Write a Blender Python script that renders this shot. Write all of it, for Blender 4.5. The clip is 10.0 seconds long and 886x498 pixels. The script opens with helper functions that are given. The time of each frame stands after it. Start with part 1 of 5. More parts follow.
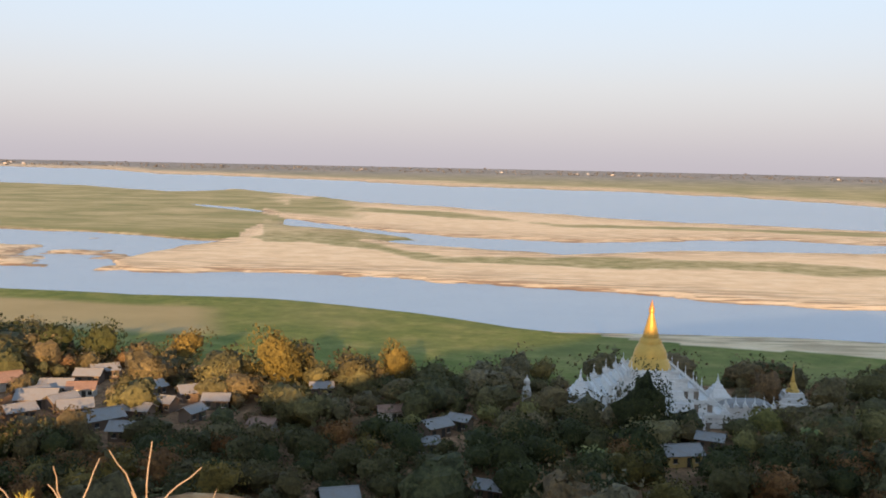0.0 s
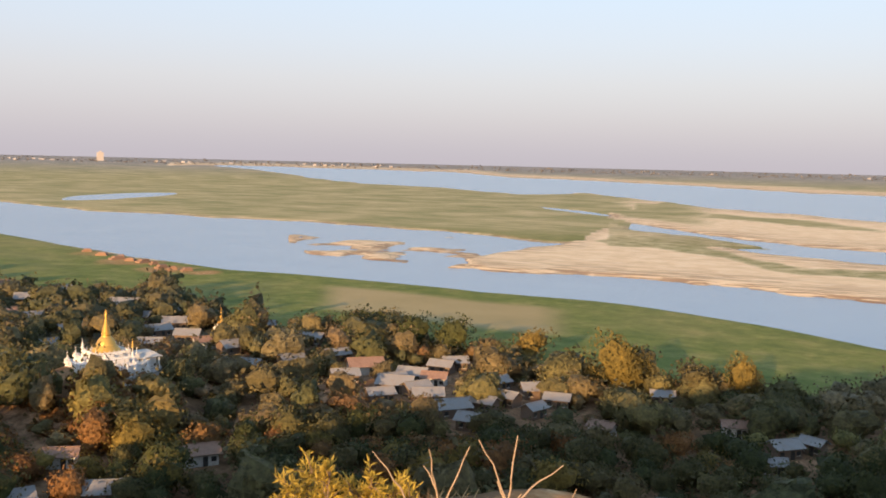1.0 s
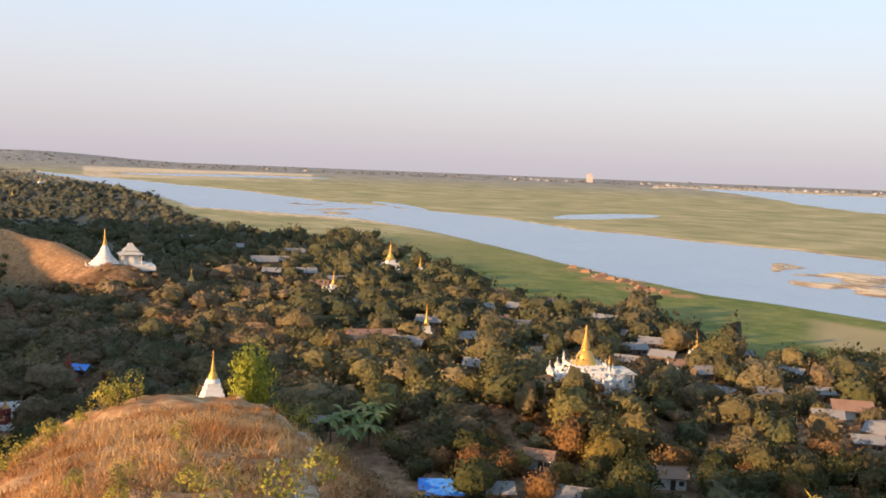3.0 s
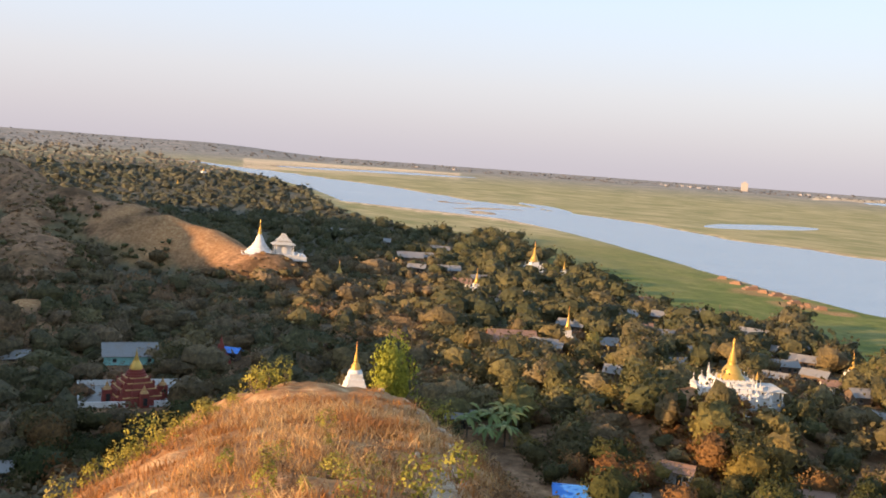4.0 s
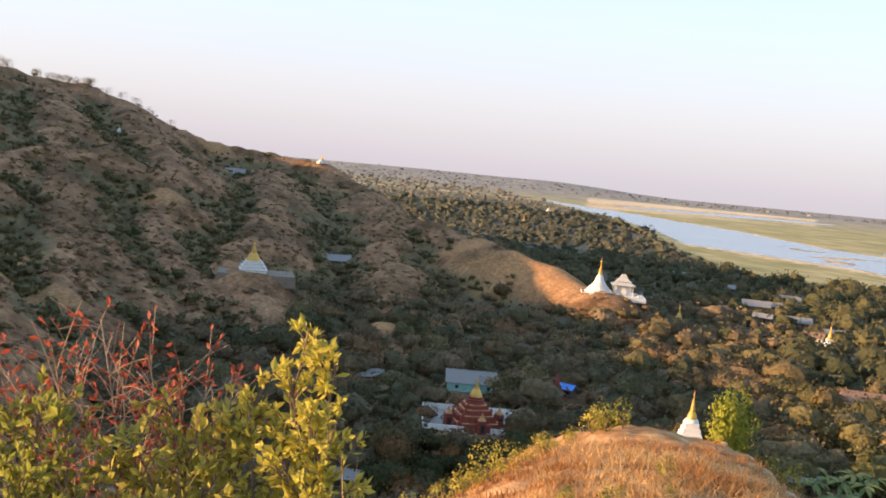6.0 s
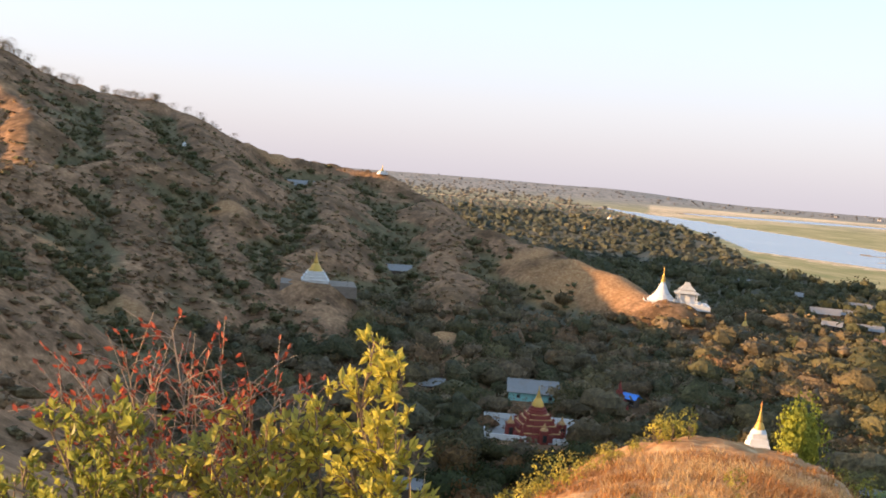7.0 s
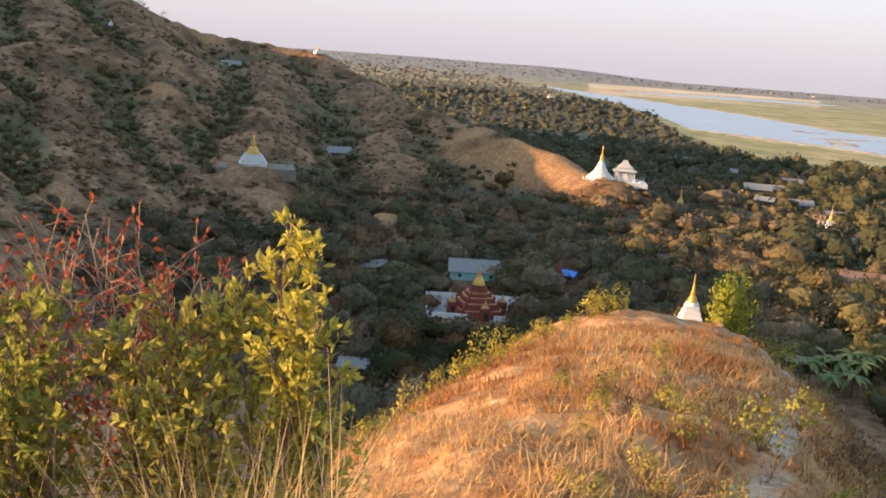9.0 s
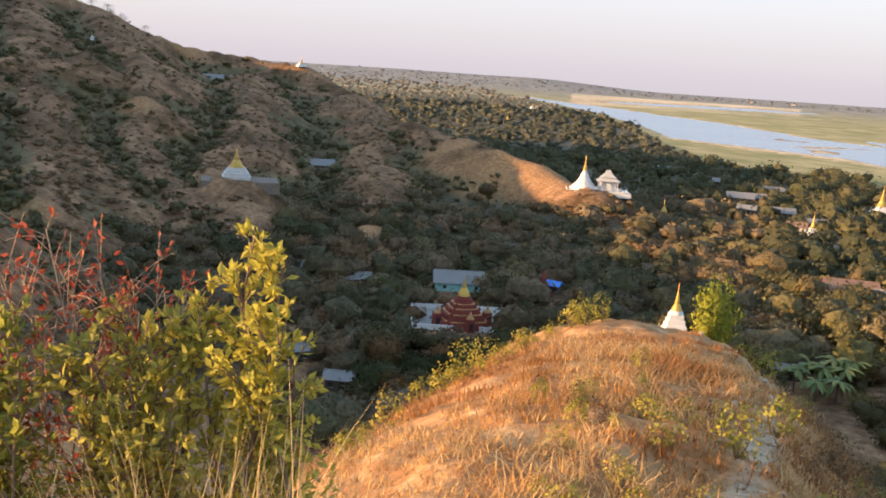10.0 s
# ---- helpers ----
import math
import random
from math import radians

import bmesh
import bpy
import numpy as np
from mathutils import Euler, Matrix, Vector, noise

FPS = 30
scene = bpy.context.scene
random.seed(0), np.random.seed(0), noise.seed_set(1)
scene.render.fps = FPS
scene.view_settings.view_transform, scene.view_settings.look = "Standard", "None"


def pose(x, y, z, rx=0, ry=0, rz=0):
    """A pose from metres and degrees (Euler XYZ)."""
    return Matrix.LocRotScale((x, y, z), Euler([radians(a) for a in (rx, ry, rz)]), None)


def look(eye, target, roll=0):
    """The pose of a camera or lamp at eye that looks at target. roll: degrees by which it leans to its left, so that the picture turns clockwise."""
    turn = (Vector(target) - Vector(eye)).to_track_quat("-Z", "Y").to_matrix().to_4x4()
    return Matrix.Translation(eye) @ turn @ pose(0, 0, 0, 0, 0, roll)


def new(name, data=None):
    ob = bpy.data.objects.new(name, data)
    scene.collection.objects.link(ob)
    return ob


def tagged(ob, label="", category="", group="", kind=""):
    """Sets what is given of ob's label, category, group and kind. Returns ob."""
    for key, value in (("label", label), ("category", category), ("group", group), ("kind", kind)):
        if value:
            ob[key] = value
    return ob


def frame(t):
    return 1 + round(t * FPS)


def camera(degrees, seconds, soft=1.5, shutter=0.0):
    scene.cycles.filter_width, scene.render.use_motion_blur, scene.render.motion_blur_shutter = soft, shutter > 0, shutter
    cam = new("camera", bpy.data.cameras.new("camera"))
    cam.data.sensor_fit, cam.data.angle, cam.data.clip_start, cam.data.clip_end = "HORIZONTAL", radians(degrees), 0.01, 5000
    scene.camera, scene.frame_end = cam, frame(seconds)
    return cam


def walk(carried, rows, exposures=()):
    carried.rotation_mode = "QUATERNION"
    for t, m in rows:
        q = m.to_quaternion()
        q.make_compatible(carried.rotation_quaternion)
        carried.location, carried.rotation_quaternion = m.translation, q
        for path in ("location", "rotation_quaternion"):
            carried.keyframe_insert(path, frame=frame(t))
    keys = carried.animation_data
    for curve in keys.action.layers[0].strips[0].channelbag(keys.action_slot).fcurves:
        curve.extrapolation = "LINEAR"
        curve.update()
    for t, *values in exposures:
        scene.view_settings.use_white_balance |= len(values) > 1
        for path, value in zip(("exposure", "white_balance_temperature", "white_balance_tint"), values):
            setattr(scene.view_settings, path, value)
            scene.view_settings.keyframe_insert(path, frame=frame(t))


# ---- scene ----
# ---- the camera: turned by hand on a hilltop above the river ----
EYE = 60.0


def held(yaw, pitch, roll, side=0.0, reach=0.32):
    """The phone held at arm's length: bearing, tilt and lean in degrees; side: a sway to the left, in metres."""
    a = radians(yaw)
    x, y = -math.sin(a) * reach, math.cos(a) * reach
    b = radians(173)
    return pose(x - math.sin(b) * side, y + math.cos(b) * side, EYE, 90 + pitch, 0, yaw) @ pose(0, 0, 0, 0, 0, roll)


cam = camera(49.24, 10.0, soft=1.8)
walk(cam, [
    (0.0, held(0.00, -5.02, 1.19)),
    (0.5, held(10.35, -4.80, 0.82)),
    (1.0, held(20.29, -5.21, 1.36)),
    (1.5, held(30.32, -5.29, 1.22)),
    (2.0, held(37.01, -4.65, 1.53)),
    (2.5, held(43.25, -4.44, 1.77)),
    (4.0, held(56.84, -5.15, 4.14)),
    (4.5, held(62.19, -4.74, 5.06)),
    (5.0, held(68.15, -4.64, 4.86)),
    (5.5, held(73.37, -4.71, 5.20)),
    (7.0, held(80.61, -4.22, 4.67)),
    (7.5, held(81.50, -4.63, 4.10)),
    (8.0, held(82.43, -4.16, 4.54)),
    (8.5, held(80.90, -7.83, 3.30, -0.03)),
    (9.0, held(76.54, -10.96, 4.28, -0.07)),
    (9.5, held(73.72, -10.46, 4.85, -0.12)),
    (10.0, held(75.68, -10.22, 3.81, -0.15)),
], exposures=[(0.0, 0.68, 6900, 12), (4.0, 0.85, 6900, 12), (6.0, 1.02, 6900, 12), (7.5, 1.06, 6900, 12), (8.0, 0.9, 6900, 12), (8.8, 1.0, 6900, 12), (10.0, 1.02, 6900, 12)])

# ---- sky and sun ----
SUN_BEARING, SUN_HEIGHT = 176.0, 10.5

world = bpy.data.worlds.new("sky")
scene.world = world
world.use_nodes = True
wn, wl = world.node_tree.nodes, world.node_tree.links
wn.clear()
w_out, w_bg = wn.new("ShaderNodeOutputWorld"), wn.new("ShaderNodeBackground")
w_sky = wn.new("ShaderNodeTexSky")
w_sky.sky_type, w_sky.sun_disc = "NISHITA", False
w_sky.sun_elevation, w_sky.sun_rotation = radians(SUN_HEIGHT), radians(360 - SUN_BEARING)
w_sky.altitude, w_sky.air_density, w_sky.dust_density, w_sky.ozone_density = 100, 1.0, 3.0, 1.5
w_tc, w_sep, w_ramp = wn.new("ShaderNodeTexCoord"), wn.new("ShaderNodeSeparateXYZ"), wn.new("ShaderNodeValToRGB")
w_mix = wn.new("ShaderNodeMix")
w_mix.data_type = "RGBA"
w_mix.inputs[0].default_value = 0.66
# dusty haze above the horizon, clearing to pale blue
for pos, col in ((0.0, (5.25, 5.02, 5.8, 1)), (0.04, (5.55, 5.45, 6.2, 1)), (0.08, (5.9, 6.0, 6.8, 1)), (0.12, (5.85, 6.45, 7.65, 1)), (0.16, (5.7, 6.75, 8.3, 1)), (0.28, (4.9, 6.9, 9.4, 1)), (1.0, (2.2, 4.0, 7.0, 1))):
    e = w_ramp.color_ramp.elements.new(pos) if pos not in (0.0, 1.0) else w_ramp.color_ramp.elements[0 if pos == 0.0 else -1]
    e.color = col
wl.new(w_tc.outputs["Generated"], w_sep.inputs[0])
wl.new(w_sep.outputs["Z"], w_ramp.inputs[0])
wl.new(w_sky.outputs[0], w_mix.inputs[6])
wl.new(w_ramp.outputs[0], w_mix.inputs[7])
wl.new(w_mix.outputs[2], w_bg.inputs[0])
w_bg.inputs[1].default_value = 0.094
wl.new(w_bg.outputs[0], w_out.inputs[0])

sun = new("sun", bpy.data.lights.new("sun", "SUN"))
sun.data.energy, sun.data.angle, sun.data.color = 5.6, radians(0.6), (1.0, 0.65, 0.34)
sb, sh = radians(SUN_BEARING), radians(SUN_HEIGHT)
sun.matrix_world = look((-math.sin(sb) * math.cos(sh) * 300, math.cos(sb) * math.cos(sh) * 300, math.sin(sh) * 300 + 60), (0, 0, 60))

# ---- materials ----
def material(name, rough=0.8, metal=0.0, spec=0.3):
    m = bpy.data.materials.new(name)
    m.use_nodes = True
    n, l = m.node_tree.nodes, m.node_tree.links
    b = n["Principled BSDF"]
    b.inputs["Roughness"].default_value, b.inputs["Metallic"].default_value = rough, metal
    b.inputs["Specular IOR Level"].default_value = spec
    return m, n, l, b


def noise_node(n, l, scale, detail=5, rough=0.6, vector=None):
    t = n.new("ShaderNodeTexNoise")
    t.inputs["Scale"].default_value, t.inputs["Detail"].default_value, t.inputs["Roughness"].default_value = scale, detail, rough
    if vector is not None:
        l.new(vector, t.inputs["Vector"])
    return t.outputs["Fac"]


def ramp_node(n, l, fac, stops):
    r = n.new("ShaderNodeValToRGB")
    while len(r.color_ramp.elements) < len(stops):
        r.color_ramp.elements.new(0.5)
    for e, (p, c) in zip(r.color_ramp.elements, stops):
        e.position, e.color = p, (*c, 1)
    l.new(fac, r.inputs[0])
    return r.outputs[0]


def mixed(n, l, fac, a, b, mode="MIX"):
    m = n.new("ShaderNodeMix")
    m.data_type, m.blend_type = "RGBA", mode
    for sock, v in ((m.inputs[0], fac), (m.inputs[6], a), (m.inputs[7], b)):
        if isinstance(v, (int, float)):
            sock.default_value = v
        elif isinstance(v, tuple):
            sock.default_value = (*v, 1)
        else:
            l.new(v, sock)
    return m.outputs[2]


def math_node(n, l, op, a, b=0.0, clamp=False):
    m = n.new("ShaderNodeMath")
    m.operation, m.use_clamp = op, clamp
    for sock, v in zip(m.inputs, (a, b)):
        if isinstance(v, (int, float)):
            sock.default_value = v
        else:
            l.new(v, sock)
    return m.outputs[0]


def bumped(n, l, b, height, strength=0.4, dist=0.05):
    k = n.new("ShaderNodeBump")
    k.inputs["Strength"].default_value, k.inputs["Distance"].default_value = strength, dist
    l.new(height, k.inputs["Height"])
    l.new(k.outputs[0], b.inputs["Normal"])


def place_vector(n, l):
    t = n.new("ShaderNodeTexCoord")
    return t.outputs["Object"]


def plain(name, col, rough=0.8, metal=0.0, scale=1.5, vary=0.25, dirt=(0.2, 0.15, 0.1), dirt_amount=0.25, relief=0.25):
    """A painted, plastered or metal surface with weathering at two scales."""
    m, n, l, b = material(name, rough, metal)
    v = place_vector(n, l)
    fine, broad = noise_node(n, l, scale * 8, 4, 0.6, v), noise_node(n, l, scale, 6, 0.65, v)
    c = ramp_node(n, l, fine, [(0.3, tuple(x * (1 - vary) for x in col)), (0.7, tuple(min(1, x * (1 + vary * 0.5)) for x in col))])
    stain = math_node(n, l, "MULTIPLY", math_node(n, l, "SUBTRACT", broad, 0.5, True), dirt_amount * 6, True)
    l.new(mixed(n, l, stain, c, dirt), b.inputs["Base Color"])
    bumped(n, l, b, fine, relief, 0.02)
    return m


def leafy(name, stops, through_light=0.25, rough=0.7, clump=0.0, spread=1.0):
    """Foliage: colour by tree (tint), by leaf (island), thin enough to let light through; clump: waves per metre of the
    painted light and dark that stands in for leaf masses.
    """
    m, n, l, b = material(name, rough, 0.0, 0.2)
    info, geo, att = n.new("ShaderNodeObjectInfo"), n.new("ShaderNodeNewGeometry"), n.new("ShaderNodeAttribute")
    att.attribute_name = "tint"
    pick = math_node(n, l, "FRACT", math_node(n, l, "ADD", info.outputs["Random"], att.outputs["Fac"]))
    c = ramp_node(n, l, pick, stops)
    leaf = ramp_node(n, l, geo.outputs["Random Per Island"], [(0.0, (1 - 0.34 * spread, 1 - 0.32 * spread, 1 - 0.34 * spread)), (0.6, (1, 1, 1)), (1.0, (1 + 0.3 * spread, 1 + 0.24 * spread, 1 + 0.1 * spread))])
    c = mixed(n, l, 1.0, c, leaf, "MULTIPLY")
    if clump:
        # cool dark and warm light blotches in the colour imitate shaded leaf clumps
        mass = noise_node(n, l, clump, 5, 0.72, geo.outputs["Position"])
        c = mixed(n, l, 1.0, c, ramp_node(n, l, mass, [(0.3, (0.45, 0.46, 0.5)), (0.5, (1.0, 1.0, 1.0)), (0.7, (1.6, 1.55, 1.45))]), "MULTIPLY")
        bumped(n, l, b, mass, 0.9, 0.8 / clump)
    l.new(c, b.inputs["Base Color"])
    tr, add = n.new("ShaderNodeBsdfTranslucent"), n.new("ShaderNodeMixShader")
    l.new(c, tr.inputs[0])
    add.inputs[0].default_value = through_light
    l.new(b.outputs[0], add.inputs[1])
    l.new(tr.outputs[0], add.inputs[2])
    l.new(add.outputs[0], n["Material Output"].inputs[0])
    return m


OLIVE = [(0.0, (0.134, 0.125, 0.054)), (0.14, (0.211, 0.156, 0.077)), (0.28, (0.096, 0.100, 0.044)), (0.42, (0.192, 0.164, 0.067)), (0.54, (0.243, 0.169, 0.092)), (0.66, (0.115, 0.115, 0.049)), (0.78, (0.275, 0.211, 0.122)), (0.88, (0.224, 0.205, 0.064)), (0.95, (0.237, 0.134, 0.067)), (1.0, (0.134, 0.125, 0.054))]
DRYWOOD = [(0.0, (0.134, 0.121, 0.063)), (0.16, (0.241, 0.168, 0.101)), (0.3, (0.110, 0.108, 0.054)), (0.46, (0.190, 0.151, 0.078)), (0.6, (0.291, 0.207, 0.123)), (0.7, (0.099, 0.103, 0.049)), (0.82, (0.196, 0.168, 0.078)), (0.92, (0.291, 0.168, 0.090)), (1.0, (0.134, 0.121, 0.063))]
SCRUB = [(0.0, (0.256, 0.163, 0.091)), (0.2, (0.344, 0.223, 0.127)), (0.4, (0.179, 0.145, 0.068)), (0.55, (0.296, 0.179, 0.097)), (0.7, (0.400, 0.262, 0.152)), (0.85, (0.206, 0.166, 0.074)), (1.0, (0.256, 0.163, 0.091))]
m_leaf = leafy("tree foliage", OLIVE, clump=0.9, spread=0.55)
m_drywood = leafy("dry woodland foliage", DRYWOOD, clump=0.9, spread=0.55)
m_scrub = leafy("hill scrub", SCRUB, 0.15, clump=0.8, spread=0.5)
m_bark = plain("bark", (0.13, 0.10, 0.075), 0.9, 0, 3, 0.35)

# ground: sand, crops, dry grass and hillside soil by cover, with distant haze mixed into the colour
m_ground, n, l, b = material("ground cover", 0.95, 0, 0.1)
v = place_vector(n, l)
att = {}
for key in ("sand", "crop", "hill", "dry", "far", "bare", "far_haze", "green", "rock", "floor"):
    a = n.new("ShaderNodeAttribute")
    a.attribute_name = key
    att[key] = a.outputs["Fac"]
big, mid, fine, tiny = (noise_node(n, l, s, 6, 0.62, v) for s in (0.012, 0.07, 0.6, 5.0))
streak_map = n.new("ShaderNodeMapping")
streak_map.inputs["Rotation"].default_value[2] = radians(-12)
streak_map.inputs["Scale"].default_value = (0.25, 1.6, 1.0)
l.new(v, streak_map.inputs[0])
streak = noise_node(n, l, 0.045, 7, 0.7, streak_map.outputs[0])
sand_c = ramp_node(n, l, mid, [(0.3, (0.68, 0.49, 0.29)), (0.5, (0.80, 0.59, 0.36)), (0.7, (0.86, 0.67, 0.44))])
sand_c = mixed(n, l, ramp_node(n, l, streak, [(0.40, (0, 0, 0)), (0.58, (0, 0, 0)), (0.72, (0.55, 0.55, 0.55))]), sand_c, (0.42, 0.33, 0.17))
wet = math_node(n, l, "SUBTRACT", 1.0, math_node(n, l, "MULTIPLY", math_node(n, l, "ADD", att["crop"], math_node(n, l, "MULTIPLY", math_node(n, l, "SUBTRACT", streak, 0.5), 3.0)), 1.6, True), True)
sand_c = mixed(n, l, math_node(n, l, "MULTIPLY", wet, 0.7), sand_c, (0.22, 0.15, 0.10))
rill_map = n.new("ShaderNodeMapping")
rill_map.inputs["Rotation"].default_value[2] = radians(38)
rill_map.inputs["Scale"].default_value = (0.03, 0.2, 1.0)
l.new(v, rill_map.inputs[0])
rill = noise_node(n, l, 1.0, 3, 0.5, rill_map.outputs[0])
rill = math_node(n, l, "MULTIPLY", math_node(n, l, "SUBTRACT", rill, 0.47, True), 12.0, True)
rill = math_node(n, l, "MULTIPLY", rill, math_node(n, l, "SUBTRACT", 1.0, math_node(n, l, "MULTIPLY", att["crop"], 0.075), True))
sand_c = mixed(n, l, math_node(n, l, "MULTIPLY", rill, 0.85), sand_c, (0.26, 0.15, 0.085))
crop_c = ramp_node(n, l, mid, [(0.28, (0.105, 0.135, 0.035)), (0.5, (0.16, 0.185, 0.048)), (0.72, (0.26, 0.24, 0.08))])
crop_c = mixed(n, l, 0.7, crop_c, ramp_node(n, l, noise_node(n, l, 0.22, 6, 0.75, v), [(0.3, (0.6, 0.65, 0.6)), (0.7, (1.4, 1.3, 1.25))]), "MULTIPLY")
crop_c = mixed(n, l, att["dry"], crop_c, ramp_node(n, l, big, [(0.3, (0.34, 0.26, 0.12)), (0.7, (0.46, 0.34, 0.17))]))
hill_c = ramp_node(n, l, fine, [(0.25, (0.146, 0.083, 0.045)), (0.5, (0.280, 0.159, 0.087)), (0.75, (0.448, 0.269, 0.151))])
patchy = noise_node(n, l, 0.03, 6, 0.68, v)
hill_c = mixed(n, l, ramp_node(n, l, patchy, [(0.42, (0.85, 0.85, 0.85)), (0.54, (0, 0, 0))]), hill_c, (0.115, 0.068, 0.034))
hill_c = mixed(n, l, 0.6, hill_c, ramp_node(n, l, mid, [(0.3, (0.55, 0.5, 0.5)), (0.7, (1.4, 1.35, 1.3))]), "MULTIPLY")
bushy = noise_node(n, l, 0.16, 7, 0.78, v)
hill_c = mixed(n, l, 0.8, hill_c, ramp_node(n, l, bushy, [(0.34, (0.42, 0.42, 0.42)), (0.5, (1.0, 1.0, 1.0)), (0.66, (1.5, 1.48, 1.45))]), "MULTIPLY")
green_c = ramp_node(n, l, bushy, [(0.34, (0.084, 0.067, 0.034)), (0.5, (0.154, 0.120, 0.060)), (0.66, (0.264, 0.192, 0.102))])
turf = noise_node(n, l, 2.2, 7, 0.75, v)
bare_c = ramp_node(n, l, math_node(n, l, "ADD", math_node(n, l, "MULTIPLY", fine, 0.35), math_node(n, l, "MULTIPLY", turf, 0.65)), [(0.38, (0.27, 0.125, 0.05)), (0.49, (0.40, 0.20, 0.085)), (0.58, (0.52, 0.31, 0.15)), (0.68, (0.64, 0.46, 0.28))])
far_c = ramp_node(n, l, math_node(n, l, "ADD", math_node(n, l, "MULTIPLY", big, 0.5), math_node(n, l, "MULTIPLY", streak, 0.5)), [(0.36, (0.22, 0.215, 0.09)), (0.47, (0.31, 0.275, 0.12)), (0.55, (0.45, 0.36, 0.18)), (0.66, (0.58, 0.45, 0.26))])


def edge(key, soft=0.22):
    ragged = math_node(n, l, "ADD", att[key], math_node(n, l, "MULTIPLY", math_node(n, l, "SUBTRACT", math_node(n, l, "ADD", math_node(n, l, "MULTIPLY", mid, 0.6), math_node(n, l, "MULTIPLY", fine, 0.4)), 0.5), 0.9))
    return math_node(n, l, "DIVIDE", math_node(n, l, "SUBTRACT", ragged, 0.5 - soft / 2), soft, True)


c = mixed(n, l, edge("far", 0.5), crop_c, far_c)
c = mixed(n, l, edge("hill", 0.3), c, hill_c)
c = mixed(n, l, edge("green", 0.5), c, green_c)
c = mixed(n, l, edge("bare", 0.5), c, bare_c)
c = mixed(n, l, edge("rock", 0.5), c, ramp_node(n, l, turf, [(0.36, (0.27, 0.18, 0.11)), (0.5, (0.48, 0.37, 0.26)), (0.64, (0.66, 0.56, 0.43))]))
# haze over the far plain, painted as a grey that grows with distance
c = mixed(n, l, att["far_haze"], c, ramp_node(n, l, math_node(n, l, "ADD", math_node(n, l, "MULTIPLY", big, 0.4), math_node(n, l, "MULTIPLY", streak, 0.6)), [(0.4, (0.18, 0.172, 0.17)), (0.5, (0.25, 0.232, 0.222)), (0.6, (0.36, 0.32, 0.285))]))
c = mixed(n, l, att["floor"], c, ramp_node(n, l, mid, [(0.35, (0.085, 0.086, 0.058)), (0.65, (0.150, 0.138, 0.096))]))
c = mixed(n, l, edge("sand", 0.55), c, sand_c)
c = mixed(n, l, 0.5, c, ramp_node(n, l, tiny, [(0.25, (0.55, 0.55, 0.55)), (0.7, (1.25, 1.25, 1.25))]), "MULTIPLY")
l.new(c, b.inputs["Base Color"])
bumped(n, l, b, math_node(n, l, "ADD", fine, math_node(n, l, "MULTIPLY", tiny, 0.25)), 0.6, 0.25)

m_water, n, l, b = material("river water", 0.22, 0, 0.35)
v = place_vector(n, l)
l.new(ramp_node(n, l, noise_node(n, l, 0.006, 5, 0.6, v), [(0.3, (0.17, 0.24, 0.32)), (0.7, (0.23, 0.29, 0.35))]), b.inputs["Base Color"])
bumped(n, l, b, noise_node(n, l, 0.5, 4, 0.6, v), 0.35, 0.3)

# ---- the land ----
def lattice(seed):
    g = np.random.default_rng(seed).random((256, 256))

    def at(x, y):
        xi, yi = np.floor(x).astype(int), np.floor(y).astype(int)
        fx, fy = x - xi, y - yi
        fx, fy = fx * fx * (3 - 2 * fx), fy * fy * (3 - 2 * fy)
        a, b2, c2, d2 = g[xi % 256, yi % 256], g[(xi + 1) % 256, yi % 256], g[xi % 256, (yi + 1) % 256], g[(xi + 1) % 256, (yi + 1) % 256]
        return (a * (1 - fx) + b2 * fx) * (1 - fy) + (c2 * (1 - fx) + d2 * fx) * fy
    return at


LAT = [lattice(s) for s in range(6)]


def fbm(x, y, size, octaves=4, k=0):
    """Smooth noise about 0, from -1 to 1, with its coarsest waves of that size."""
    out, amp, total = 0.0, 1.0, 0.0
    for i in range(octaves):
        s = 2 ** i / size
        out, total = out + amp * (LAT[(i + k) % 6](x * s + 17.3 * i, y * s - 9.1 * i) * 2 - 1), total + amp
        amp *= 0.5
    return out / total


def knots(a, pairs):
    return np.interp(a, [p[0] for p in pairs], [p[1] for p in pairs])


def step(x, a, b2):
    t = np.clip((x - a) / (b2 - a), 0, 1)
    return t * t * (3 - 2 * t)


def polar(bearing, d):
    return -np.sin(np.radians(bearing)) * d, np.cos(np.radians(bearing)) * d


def plain_level(d):
    """The flood plain: level, then rising faintly to the far country."""
    return 38 * (np.clip(d - 1800, 0, None) / 3150) ** 1.3


# shores, as bearing and distance
NEAR_SHORE = ((-60, 380), (-25, 375), (-13, 359), (-7, 351), (-4, 359), (1, 385), (9, 421), (18, 443), (25, 480), (33, 520), (38, 585), (42, 676), (46, 800), (53.5, 1110), (58.5, 1175), (63, 1260), (65.3, 1700), (68.6, 2300), (71.3, 2760), (72, 2850))
FAR_SHORE = ((-60, 1100), (-24, 1079), (-13.6, 1109), (-4, 1263), (5, 1474), (8, 1560), (9.0, 1560), (9.7, 718), (16, 760), (21, 835), (26.5, 896), (33, 969), (40, 1059), (46, 1290), (55, 1560), (62.6, 2138), (68.7, 2600), (71.3, 2900), (72, 2860))
ISLAND_NEAR = ((-60, 460), (-25, 464), (-17, 448), (-10.6, 467), (-4, 478), (6, 515), (12.7, 533), (17.6, 524), (18.6, 545), (19, 600))
ISLAND_FAR = ((-60, 860), (-24.7, 802), (-13.7, 716), (-7.2, 660), (2, 716), (6, 800), (9, 905), (10.6, 940), (12, 760), (15, 700), (17, 650), (18.6, 600), (19, 595))
